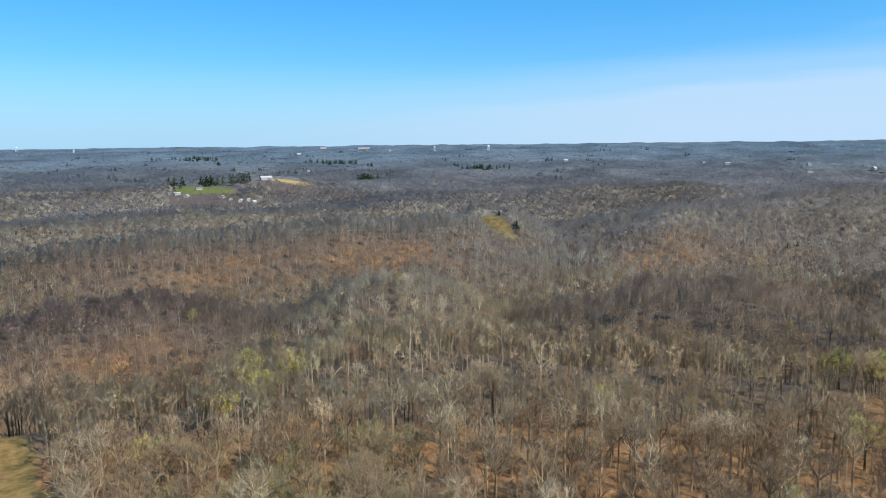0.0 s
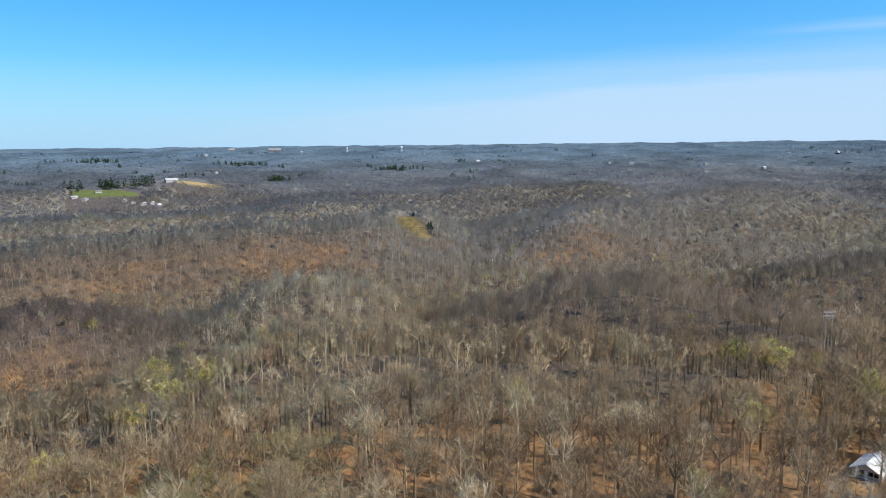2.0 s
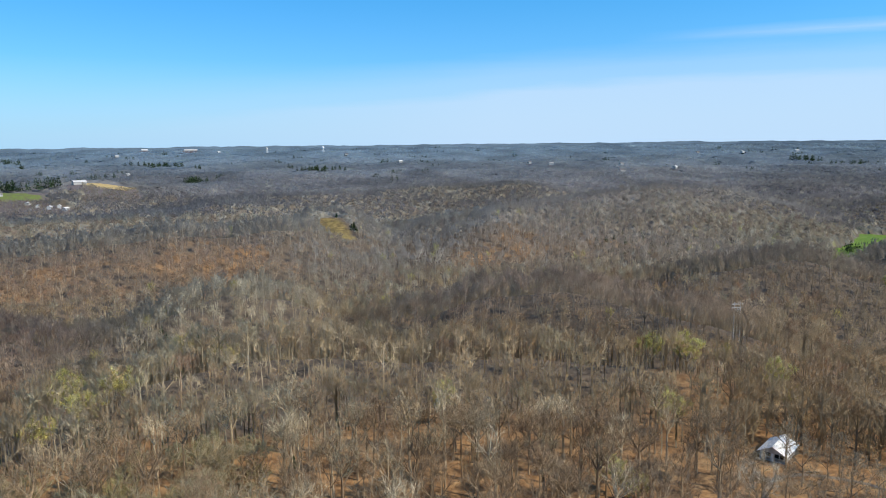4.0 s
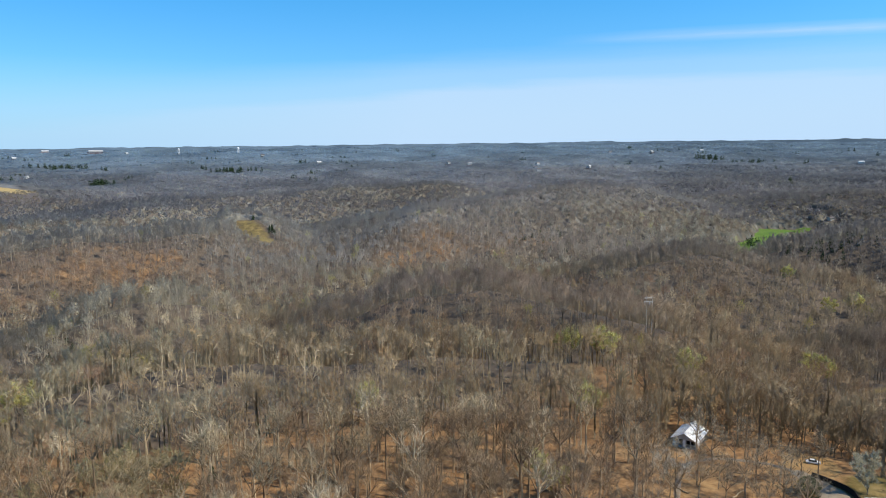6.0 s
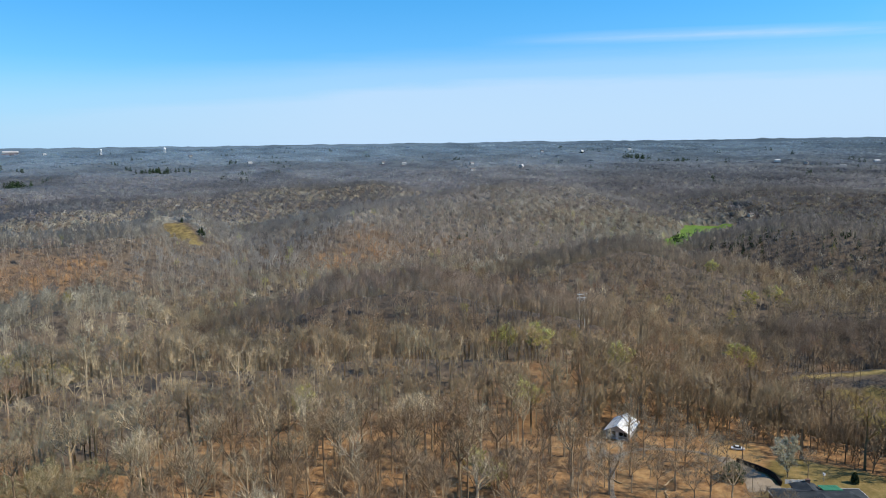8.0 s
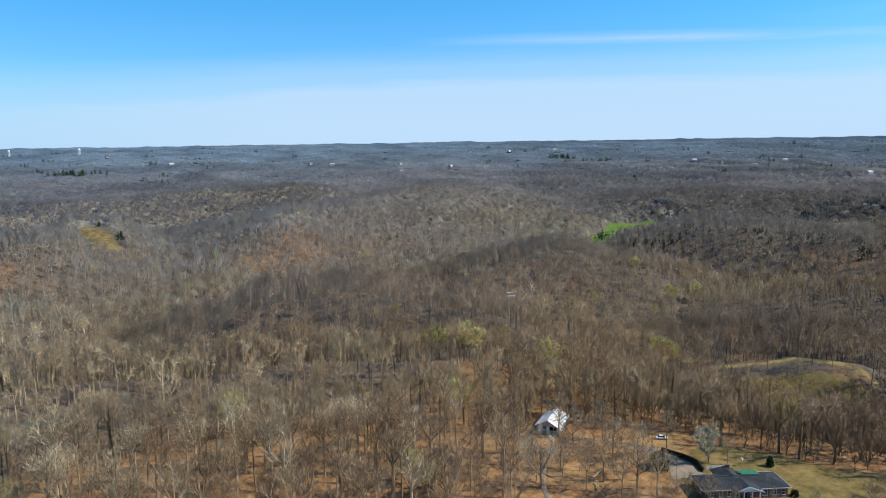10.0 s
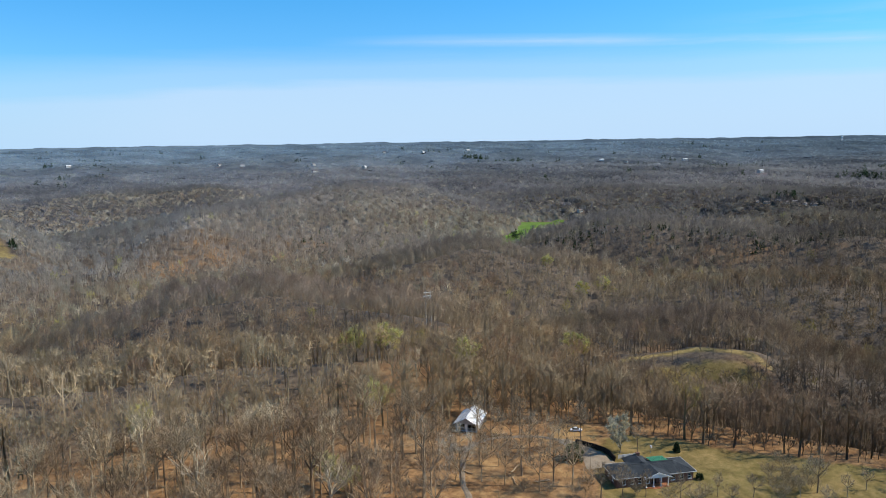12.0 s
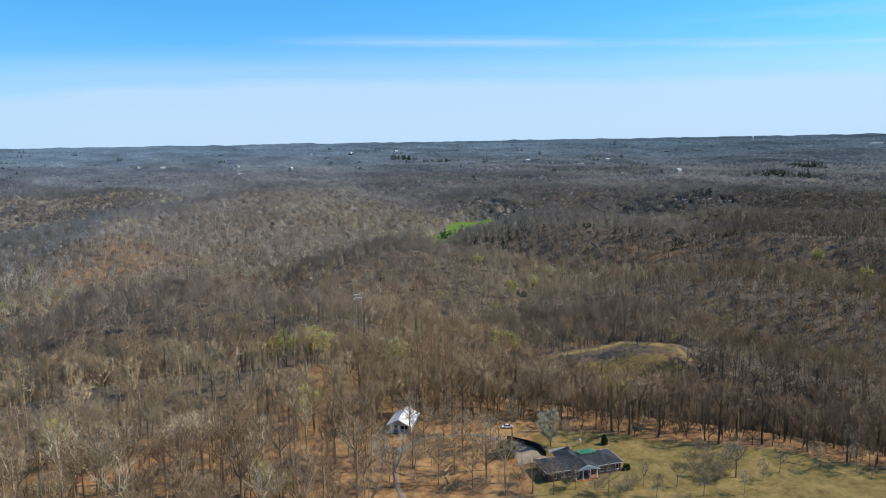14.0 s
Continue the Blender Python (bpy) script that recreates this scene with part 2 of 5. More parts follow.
ridge(33, (50, 380, -29), (54, 405, -23), (58, 414, -20), (62, 402, -22), (66, 372, -28), (72, 335, -28))   # knoll behind it
ridge(110, (-40, 930, -14), (-25, 980, -16), (-12, 1000, -18), (-4, 1050, -16))
ridge(120, (0, 1180, -14), (10, 1230, -10), (18, 1300, -8))
ridge(110, (50, 1300, -20), (62, 1230, -14), (80, 1150, -12))
ridge(90, (66, 930, -18), (80, 880, -12))
ridge(130, (-40, 1450, -14), (-24, 1500, -16), (-14, 1600, -16))


GLADES, MOUNDS, FAR_HOUSES = [], [], []


def homestead(az, d, length, width, wall, turn, rad):
    """A building far off on a small rise in its own clearing."""
    x, y = bearing(az, d)
    FAR_HOUSES.append((az, d, length, width, wall, turn))
    GLADES.append((x, y, rad))
    GLADES.append((*bearing(az, d - rad), rad * 0.9))
    near = [m for m in MOUNDS if math.hypot(m[0] - x, m[1] - y) < 90]
    MOUNDS.append((x, y, max(45.0, rad * 1.3), 1.2 if near else 9.0))


homestead(-13.9, 1540, 24, 10, 4, 20, 24)          # long white barn by the stubble field
for a_, d_, t_ in ((-18.9, 1460, 10), (-19.8, 1402, 60), (-20.5, 1422, 30), (-16.6, 1352, 80), (-15.9, 1334, 75), (-15.3, 1342, 85), (-13.8, 1362, 80), (-17.2, 1382, 70), (-14.9, 1328, 60)):
    homestead(a_, d_, 12, 6, 3, t_, 13)
for a_, d_, t_ in ((27.3, 2200, 30), (31.2, 2295, 70), (21.8, 2765, 10), (20.1, 2835, 50), (9.8, 2925, 20), (-10.7, 2460, 60), (51.9, 2635, 80), (50.0, 2715, 20),
                   (35.9, 3345, 60), (32.8, 3635, 40), (61.5, 2005, 60), (56.2, 2655, 30), (27.0, 2430, 70), (-4.2, 4130, 40), (54.2, 2535, 20), (5.5, 3670, 20), (-11.3, 3640, 10), (39.5, 3650, 30), (27.2, 2785, 50)):
    homestead(a_, d_, 17, 10, 4.5, t_, 20)
for a_, d_, t_ in ((61.3, 1106, 50), (62.0, 1096, 20), (62.7, 1104, 70), (63.3, 1094, 40), (63.9, 1100, 10), (64.5, 1096, 60), (65.1, 1104, 30)):
    homestead(a_, d_, 7, 5, 2.4, t_, 7)
for a_, d_, t_ in ((47.0, 1166, 30), (47.5, 1158, 70), (48.4, 1122, 50), (57.4, 1078, 20), (54.0, 1092, 60)):
    homestead(a_, d_, 8, 6, 2.6, t_, 10)
homestead(-6.2, 4240, 70, 14, 4.5, 4, 50)          # a long white plant near the horizon
homestead(-9.4, 4455, 34, 12, 4.5, 4, 40)
homestead(74.4, 3725, 50, 8, 2.2, 4, 40)
MOUNDS.append((*bearing(-12.0, 1575), 110.0, 9.0))


def height(x, y):
    x, y = np.asarray(x, float), np.asarray(y, float)
    d = np.hypot(x, y)
    z = 0 * d
    for width, crest in RIDGES:
        best = 0 * d
        for (x0, y0, h0), (x1, y1, h1) in zip(crest, crest[1:]):
            ex, ey = x1 - x0, y1 - y0
            f = np.clip(((x - x0) * ex + (y - y0) * ey) / (ex * ex + ey * ey), 0, 1)
            q = ((x - x0 - f * ex) ** 2 + (y - y0 - f * ey) ** 2) / width ** 2
            best = np.maximum(best, (h0 + (h1 - h0) * f) * np.exp(-0.5 * q))
        z = z + best ** 4
    z = VALLEY + z ** 0.25
    flat = 1 - ease((d - 200) / 60)
    z = z * (1 - flat)
    z = z + 18 * ease((d - 900) / 900) + 115 * ease((d - 1500) / 4400) ** 1.15
    for mx, my, rad, h in MOUNDS:
        z = z + h * np.exp(-0.5 * ((x - mx) ** 2 + (y - my) ** 2) / rad ** 2) * (h > 0)
    z = z + 0.8 * ease((d - 230) / 200) * ripple(x, y, 80, 320)
    z = z + 2.2 * ease((d - 1100) / 900) * (1 - 0.7 * ease((d - 3200) / 1500)) * ripple(x, y, 320, 1400)
    return z


def rise_away(x, y):
    """How steeply the land climbs away from the drone."""
    d = np.hypot(x, y) + 1e-6
    return (height(x * (1 + 14 / d), y * (1 + 14 / d)) - height(x * (1 - 14 / d), y * (1 - 14 / d))) / 28


def inside(x, y, ring):
    """Which of the points lie in the polygon, given by bearings and distances."""
    pts = [bearing(a, d) for a, d in ring]
    hit = np.zeros(np.shape(x), bool)
    for (x0, y0), (x1, y1) in zip(pts, pts[1:] + pts[:1]):
        hit ^= ((y0 > y) != (y1 > y)) & (x < (x1 - x0) * (y - y0) / (y1 - y0 + 1e-9) + x0)
    return hit


LAWN = [(51, 160), (50.5, 172), (50, 190), (51, 202), (57, 202), (61, 199), (64, 201), (70, 205), (76, 204), (84, 209), (84, 120), (60, 120)]
TREELESS = [(51, 160), (50.5, 172), (50, 190), (51, 202), (57, 202), (61, 199), (64, 201), (70, 205), (76, 204), (84, 209), (84, 120), (60, 120)]
YARD = [(36.5, 120), (37, 196), (38, 210), (42, 205), (45, 206), (48, 208), (51, 200), (51, 160), (60, 120)]
LAWN_FAR_LEFT = [(-31.6, 196), (-31.2, 215), (-31.6, 238), (-33, 262), (-45, 262), (-45, 120), (-30, 120), (-29.8, 193)]
SCAR = [(49, 324), (51, 334), (53, 342), (57.6, 354), (61, 350), (63.6, 337), (63.2, 333), (60.5, 343), (57.6, 346), (54, 338), (51.5, 330)]
KNOB = [(50, 321), (53, 328), (57.6, 340), (61, 338), (63.6, 329), (63, 319), (57, 321), (52, 318)]
QUARRY = [(3.0, 864), (4.7, 866), (5.4, 836), (5.9, 805), (6.5, 755), (5.6, 735), (4.4, 745), (3.4, 785)]
MEADOW = [(43.7, 1072), (47.2, 1100), (46.5, 1052), (44.8, 985), (43.6, 920), (42.4, 866), (41.9, 870), (42.2, 930), (43.3, 974)]
MEADOW_FOOT = [(41.0, 690), (43.4, 690), (44.6, 805), (45.5, 885), (47.8, 900), (47.6, 1105), (46.5, 1052), (44.8, 985), (43.6, 920), (42.6, 880), (41.6, 870)]
STRAW = [(-13.7, 1530), (-12, 1528), (-10.1, 1560), (-10.1, 1590), (-12.6, 1610), (-13.5, 1580)]
FARM = [(-21.0, 1420), (-19, 1405), (-16.2, 1440), (-15.6, 1490), (-18.5, 1520), (-20.8, 1490)]
FIELDS = [(-40, 1150), (-30.6, 1165), (-29.6, 1230), (-31, 1280), (-40, 1290)]
QUARRY_FOOT = [(2.7, 848), (2.9, 765), (3.9, 680), (7.1, 665), (7.3, 775)]
STRAW_FOOT = [(-14.0, 1400), (-9.8, 1410), (-10.1, 1560), (-13.7, 1535)]
FARM_FOOT = [(-21.3, 1290), (-15.2, 1310), (-16.2, 1440), (-21.0, 1425)]
CABIN_PLOT = [(36.5, 190), (41.5, 190), (44, 203), (43, 222), (36, 222)]
BARE = [(46.5, 196), (48.5, 190), (49.6, 194), (50.5, 203), (48.5, 209), (46, 206)]
RIDGE_FIELD = [(69.6, 2000), (71.6, 1720), (72.6, 1720), (70.8, 2050)]


# slopes under oak and beech, where the fallen leaves lie thick: bearing, distance, radius, share
OAK_SLOPES = [(40, 260, 60, 0.3), (-26, 600, 40, 0.09), (-20, 605, 40, 0.1), (-14, 608, 42, 0.11), (-8, 620, 40, 0.11), (-3, 645, 36, 0.09),
              (-25, 335, 40, 0.12), (16, 700, 40, 0.1), (20, 750, 55, 0.12), (26, 790, 60, 0.11), (32, 840, 60, 0.09), (43, 480, 45, 0.1), (61, 640, 45, 0.1), (57, 368, 16, 0.3), (61, 362, 14, 0.25), (53, 358, 14, 0.25)]


def soft(x, y, ring, blur):
    """Cover of a polygon with a blurred edge."""
    c = 0.0
    for k in range(12):
        q = blur * (0.35 + 0.65 * (k % 3) / 2)
        c = c + inside(x + q * math.cos(k * 2.4), y + q * math.sin(k * 2.4), ring) / 12
    return c


def ground():
    """One sheet of land out to the horizon, finer where the camera looks."""
    az = np.unique(np.concatenate([np.arange(-40, 82, 0.5), np.arange(82, 320, 6.0)]))
    rings = [0.0, 40, 80, 105]
    r = 120.0
    while r < 4930:
        rings.append(r)
        r += max(2.4, (r - 200) * 0.016) if r < 2000 else r * 0.028
    rings = np.array(rings + [4940.0])
    A, R_ = np.meshgrid(np.radians(az), rings)
    X, Y = R_ * np.sin(A), R_ * np.cos(A)
    Z = height(X, Y)
    n, k = len(rings), len(az)
    co = np.stack([X, Y, Z], -1).reshape(-1, 3)
    i, j = np.meshgrid(np.arange(n - 1), np.arange(k), indexing="ij")
    j2 = (j + 1) % k
    quads = np.stack([i * k + j, i * k + j2, (i + 1) * k + j2, (i + 1) * k + j], -1).reshape(-1, 4)[:, ::-1]
    me = bpy.data.meshes.new("ground")
    me.from_pydata(co.tolist(), [], quads.tolist())
    x, y = co[:, 0], co[:, 1]
    cover = np.zeros((len(co), 4))
    cover[:, 0] = inside(x, y, FIELDS)
    cover[:, 0] = np.maximum(np.maximum(cover[:, 0], soft(x, y, LAWN, 5.0)), soft(x, y, LAWN_FAR_LEFT, 4.0))
    cover[:, 0] = np.maximum(cover[:, 0], 0.75 * np.maximum(soft(x, y, KNOB, 6.0), soft(x, y, SCAR, 4.0)))
    cover[:, 0] = np.maximum(cover[:, 0], np.maximum(0.6 * soft(x, y, QUARRY, 9.0), 0.5 * soft(x, y, FARM, 12.0)))
    cover[:, 1] = np.maximum(inside(x, y, MEADOW), 0.5 * soft(x, y, FARM, 14.0))
    cover[:, 2] = inside(x, y, STRAW) | inside(x, y, RIDGE_FIELD)
    cover[:, 2] = np.maximum(cover[:, 2], np.maximum(0.46 * soft(x, y, SCAR, 2.5), 0.36 * soft(x, y, QUARRY, 9.0)))
    cover[:, 3] = np.maximum(soft(x, y, BARE, 3.0), np.maximum(0.38 * soft(x, y, YARD, 6.0), np.maximum(0.34 * soft(x, y, TREELESS, 5.0), 0.42 * soft(x, y, LAWN_FAR_LEFT, 5.0))))
    at = me.attributes.new("cover", "FLOAT_COLOR", "POINT")
    at.data.foreach_set("color", cover.ravel())
    leafy = 0.15 + 0.4 * ease((265 - np.hypot(x, y)) / 80)
    for az0, d0, rad, add in OAK_SLOPES:
        x0, y0 = bearing(az0, d0)
        leafy = leafy + add * np.exp(-((x - x0) ** 2 + (y - y0) ** 2) / rad ** 2)
    dd = np.hypot(x, y)
    leafy = leafy + 0.07 * ease((rise_away(x, y) - 0.06) / 0.2) * ease((dd - 280) / 60) * ease((1100 - dd) / 250)
    lf = me.attributes.new("leafy", "FLOAT", "POINT")
    lf.data.foreach_set("value", leafy)
    # weight of the far haze tint on the litter, by distance
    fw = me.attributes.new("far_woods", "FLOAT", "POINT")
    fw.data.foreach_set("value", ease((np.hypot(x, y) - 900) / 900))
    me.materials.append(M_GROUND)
    me.polygons.foreach_set("use_smooth", [True] * len(me.polygons))
    me.update()
    ob = new("ground", me)
    return tagged(ob, "rolling woodland floor of brown leaf litter", "ground", kind="structure")


ground()


# ================= trees =================
def tube(points, radii, sides):
    """A tapered tube as vertices and triangles."""
    pts = np.array(points, float)
    ang = np.arange(sides) / sides * 2 * np.pi
    vs = []
    for i, (q, r) in enumerate(zip(pts, radii)):
        d = pts[min(i + 1, len(pts) - 1)] - pts[max(i - 1, 0)]
        d /= np.linalg.norm(d) + 1e-9
        a = np.cross(d, (1, 0.2, 0.1) if abs(d[2]) > 0.7 else (0, 0, 1))
        a /= np.linalg.norm(a) + 1e-9
        b = np.cross(d, a)
        vs.append(q + r * (np.cos(ang)[:, None] * a + np.sin(ang)[:, None] * b))
    tri = []
    for i in range(len(pts) - 1):
        for j in range(sides):
            p0, p1 = i * sides + j, i * sides + (j + 1) % sides
            tri += [(p0, p1, p1 + sides), (p0, p1 + sides, p0 + sides)]
    return np.concatenate(vs), np.array(tri)


def slivers(base, way, length, width, rng):
    """Thin tapering twigs, one triangle each."""
    side = np.cross(way, rng.normal(size=way.shape))
    side /= np.linalg.norm(side, axis=1)[:, None] + 1e-9
    w = np.broadcast_to(width, (len(base),))[:, None] / 2
    v = np.stack([base - side * w, base + side * w, base + way * np.broadcast_to(length, (len(base),))[:, None]], 1)
    return v.reshape(-1, 3), np.arange(3 * len(base)).reshape(-1, 3)


def joined(pieces):
    vs, ts, n = [], [], 0
    for v, t in pieces:
        vs.append(v)
        ts.append(t + n)
        n += len(v)
    return np.concatenate(vs), np.concatenate(ts)


def unit(v):
    return v / (np.linalg.norm(v, axis=-1, keepdims=True) + 1e-9)


def bare_tree(seed, h=17.0, spread=4.6, twigs=1100, wide=0.05, fork=0.4, leaders=4, boughs=4, sides=6, long=1.0, branchlets=0, subs=3):
    """A leafless broadleaf tree: a trunk that forks into rising leaders and boughs, and its crown of twigs."""
    rng = np.random.default_rng(seed)
    hf = fork * h
    n = 4
    zs = np.linspace(0, hf, n)
    bend = np.cumsum(rng.normal(0, 0.12, (n, 2)), 0)
    bend -= bend[0]
    trunk = np.column_stack([bend, zs])
    trunk[0, 2] = -0.6
    r0 = 0.014 * h * rng.uniform(0.8, 1.2)
    wood = [tube(trunk, [r0 * 1.15, r0 * 0.95, r0 * 0.85, r0 * 0.75], sides)]
    segs = []
    for k in range(leaders):
        a = k * 6.283 / leaders + rng.uniform(-0.5, 0.5)
        lean = rng.uniform(0.12, 0.75) * spread / 4.6 if k else 0.08
        up = unit(np.array([math.cos(a) * lean, math.sin(a) * lean, 1.0]))
        q0 = trunk[-1] - np.array([0, 0, rng.uniform(0, 0.2) * hf * (k > 0)])
        tall = (h * 0.88 - q0[2]) * rng.uniform(0.72, 1.0)
        q1 = q0 + unit(up + np.array([math.cos(a), math.sin(a), 0]) * 0.35 * (k > 0)) * tall * 0.5
        q2 = q1 + unit(up + rng.normal(0, 0.12, 3)) * tall * 0.5
        rl = r0 * rng.uniform(0.42, 0.6)
        wood.append(tube([q0, q1, q2], [rl, rl * 0.62, rl * 0.2], max(3, sides - 2)))
        for j in range(boughs):
            g = 0.25 + 0.7 * (j + rng.uniform(0, 0.7)) / boughs
            b0 = q0 + (q1 - q0) * g * 2 if g < 0.5 else q1 + (q2 - q1) * (g * 2 - 1)
            ab = a + j * 2.4 + rng.uniform(-0.7, 0.7)
            out = np.array([math.cos(ab), math.sin(ab), 0])
            w = unit(out * rng.uniform(0.5, 1.1) + up * rng.uniform(0.6, 1.0))
            b1 = b0 + w * spread * rng.uniform(0.45, 0.8) * (1.15 - 0.5 * g)
            wood.append(tube([b0, b1], [rl * 0.5, 0.03], 3))
            segs.append((b0, b1, w))
            for _ in range(subs):
                c0 = b0 + (b1 - b0) * rng.uniform(0.3, 0.95)
                cw = unit(w + rng.normal(0, 0.6, 3) + np.array([0, 0, 0.15]))
                c1 = c0 + cw * spread * rng.uniform(0.2, 0.42)
                segs.append((c0, c1, cw))
        segs.append((q1 + (q2 - q1) * 0.2, q2, up))
    p0, p1, pw = (np.array(k) for k in zip(*segs))
    # side branches, pale like the wood, then the haze of fine twigs
    wood.append(slivers(p0, unit(p1 - p0), np.linalg.norm(p1 - p0, axis=1) * 1.1, 0.05 + 1.2 * wide, rng))
    pick = rng.integers(0, len(segs), branchlets)
    u = rng.uniform(0.1, 1.0, (branchlets, 1))
    wood.append(slivers(p0[pick] + (p1 - p0)[pick] * u, unit(pw[pick] + rng.normal(0, 0.45, (branchlets, 3)) + np.array([0, 0, 0.3])), rng.uniform(1.0, 2.4, branchlets) * h / 17, 1.4 * wide + 0.028, rng))
    pick = rng.integers(0, len(segs), twigs)
    u = rng.uniform(0.0, 1.05, (twigs, 1))
    starts = p0[pick] + (p1 - p0)[pick] * u
    ways = unit(pw[pick] + rng.normal(0, 0.75, (twigs, 3)) + np.array([0, 0, 0.25]))
    crown = slivers(starts, ways, rng.uniform(0.7, 2.1, twigs) * long * h / 17, wide, rng)
    return joined(wood), crown


def far_tree(seed, limbs, twigs, wide, long, h=17.0, spread=4.2, trunk=True):
    """A lighter bare tree for the woods farther off: a trunk, steep limbs that fan upward from it, and a rounded crown of twigs."""
    rng = np.random.default_rng(seed)
    a = rng.uniform(0, 2 * np.pi, limbs)
    lean = rng.uniform(0.1, 0.8, limbs)
    out = np.column_stack([np.cos(a), np.sin(a), np.zeros(limbs)])
    z0 = rng.uniform(0.3, 0.55, limbs) * h
    base = out * (lean * spread * 0.3)[:, None] + np.column_stack([np.zeros((limbs, 2)), z0])
    way = unit(out * (lean * 0.9)[:, None] + np.array([0, 0, 1.0]) + rng.normal(0, 0.12, (limbs, 3)))
    bits = [slivers(base, way, rng.uniform(0.3, 0.48, limbs) * h, 0.8 * wide, rng)]
    shade = [np.full(3 * limbs, 0.6)]
    way = unit(rng.normal(size=(twigs, 3)) + np.array([0, 0, 0.5]))
    way[:, 2] = np.where(way[:, 2] < -0.25, -way[:, 2], way[:, 2])
    base = np.array([0, 0, 0.6 * h]) + way * np.array([spread, spread, 0.38 * h]) * rng.uniform(0.35, 0.9, (twigs, 1)) * rng.uniform(0.85, 1.15, (1, 3))
    way = unit(way + rng.normal(0, 0.5, (twigs, 3)) + np.array([0, 0, 0.5]))
    bits.append(slivers(base, way, long * rng.uniform(0.6, 1.3, twigs), wide * rng.uniform(0.7, 1.3, twigs), rng))
    shade.append(np.zeros(3 * twigs))
    if trunk:
        bits.append(tube([(0, 0, -0.6), (0.2, 0.1, 0.7 * h)], [0.13 + wide * 0.06, 0.05 + wide * 0.03], 3))
        shade.append(np.full(len(bits[-1][0]), 0.8))
    v, t = joined(bits)
    return v, t, np.concatenate(shade)


def mid_tree(seed, twigs=270, h=19.0, spread=4.2, fork=0.45):
    w, c = bare_tree(seed, h, spread, twigs, 0.06, fork, 4, 3, 3, 1.3, 44, 1)
    v, t = joined([w, c])
    return v, t, np.concatenate([np.full(len(w[0]), 0.85), np.zeros(len(c[0]))])


def brush(seed, twigs, wide, long, h=6.0, spread=2.4):
    """A sapling: a thin stem and a loose rounded crown."""
    rng = np.random.default_rng(seed)
    way = unit(rng.normal(size=(twigs, 3)) + np.array([0, 0, 0.8]))
    base = np.array([0, 0, 0.5 * h]) + way * np.array([spread, spread, 0.4 * h]) * rng.uniform(0.3, 0.85, (twigs, 1))
    bits = [slivers(base, unit(way + np.array([0, 0, 0.6])), long * rng.uniform(0.6, 1.3, twigs), wide, rng), tube([(0, 0, -0.6), (0.1, 0, 0.8 * h)], [0.07, 0.03], 3)]
    v, t = joined(bits)
    return v, t, np.where(np.arange(len(v)) < 3 * twigs, 0.0, 0.6)


def bushy(seed, h):
    """A slender tree of a crowded wood edge."""
    w, c = bare_tree(seed, h, 2.8, 230, 0.08, 0.2, 5, 3, 3, 1.3, 16, 1)
    v, t = joined([w, c])
    return v, t, np.concatenate([np.full(len(w[0]), 0.6), np.zeros(len(c[0]))])


def cedar(seed, n=70, h=9.0, r=2.2, wide=0.7):
    """A dense evergreen with a pointed crown of short drooping sprays."""
    rng = np.random.default_rng(seed)
    u = rng.uniform(0, 1, n) ** 1.3
    a = rng.uniform(0, 2 * np.pi, n)
    rr = r * (1 - u) ** 0.8 * rng.uniform(0.5, 1.0, n)
    base = np.column_stack([rr * np.cos(a) * 0.5, rr * np.sin(a) * 0.5, 0.4 + u * h * 0.9])
    way = unit(np.column_stack([np.cos(a), np.sin(a), rng.uniform(-0.1, 0.6, n)]))
    return joined([slivers(base, way, rr * 0.8 + 0.5, wide, rng), tube([(0, 0, -0.4), (0, 0, h * 0.5)], [0.15, 0.08], 3)])


def mesh_of(name, vt, mat, tint=None, bend=None, smooth=False):
    v, t = vt
    me = bpy.data.meshes.new(name)
    me.vertices.add(len(v))
    me.vertices.foreach_set("co", np.ascontiguousarray(v, np.float32).ravel())
    me.loops.add(t.size)
    me.loops.foreach_set("vertex_index", np.ascontiguousarray(t, np.int32).ravel())
    me.polygons.add(len(t))
    me.polygons.foreach_set("loop_start", np.arange(0, t.size, 3, dtype=np.int32))
    if tint is not None:
        at = me.attributes.new("tint", "FLOAT_COLOR", "POINT")
        at.data.foreach_set("color", np.ascontiguousarray(np.column_stack([tint, np.ones(len(tint))]), np.float32).ravel())
    if bend is not None:
        at = me.attributes.new("bend", "FLOAT_VECTOR", "POINT")
        at.data.foreach_set("vector", np.ascontiguousarray(bend, np.float32).ravel())
    me.materials.append(mat)
    me.polygons.foreach_set("use_smooth", np.full(len(t), smooth))
    me.update()
    me.validate()
    return me


def clear(x, y):
    """Where no wood grows."""
    c = inside(x, y, TREELESS) | inside(x, y, YARD) | inside(x, y, LAWN_FAR_LEFT)
    for ring in (SCAR, KNOB, QUARRY, QUARRY_FOOT, MEADOW, MEADOW_FOOT, STRAW, STRAW_FOOT, FARM, FARM_FOOT, FIELDS, RIDGE_FIELD):
        c |= inside(x, y, ring)
    for gx, gy, rad in GLADES:
        c |= (x - gx) ** 2 + (y - gy) ** 2 < rad * rad
    return c


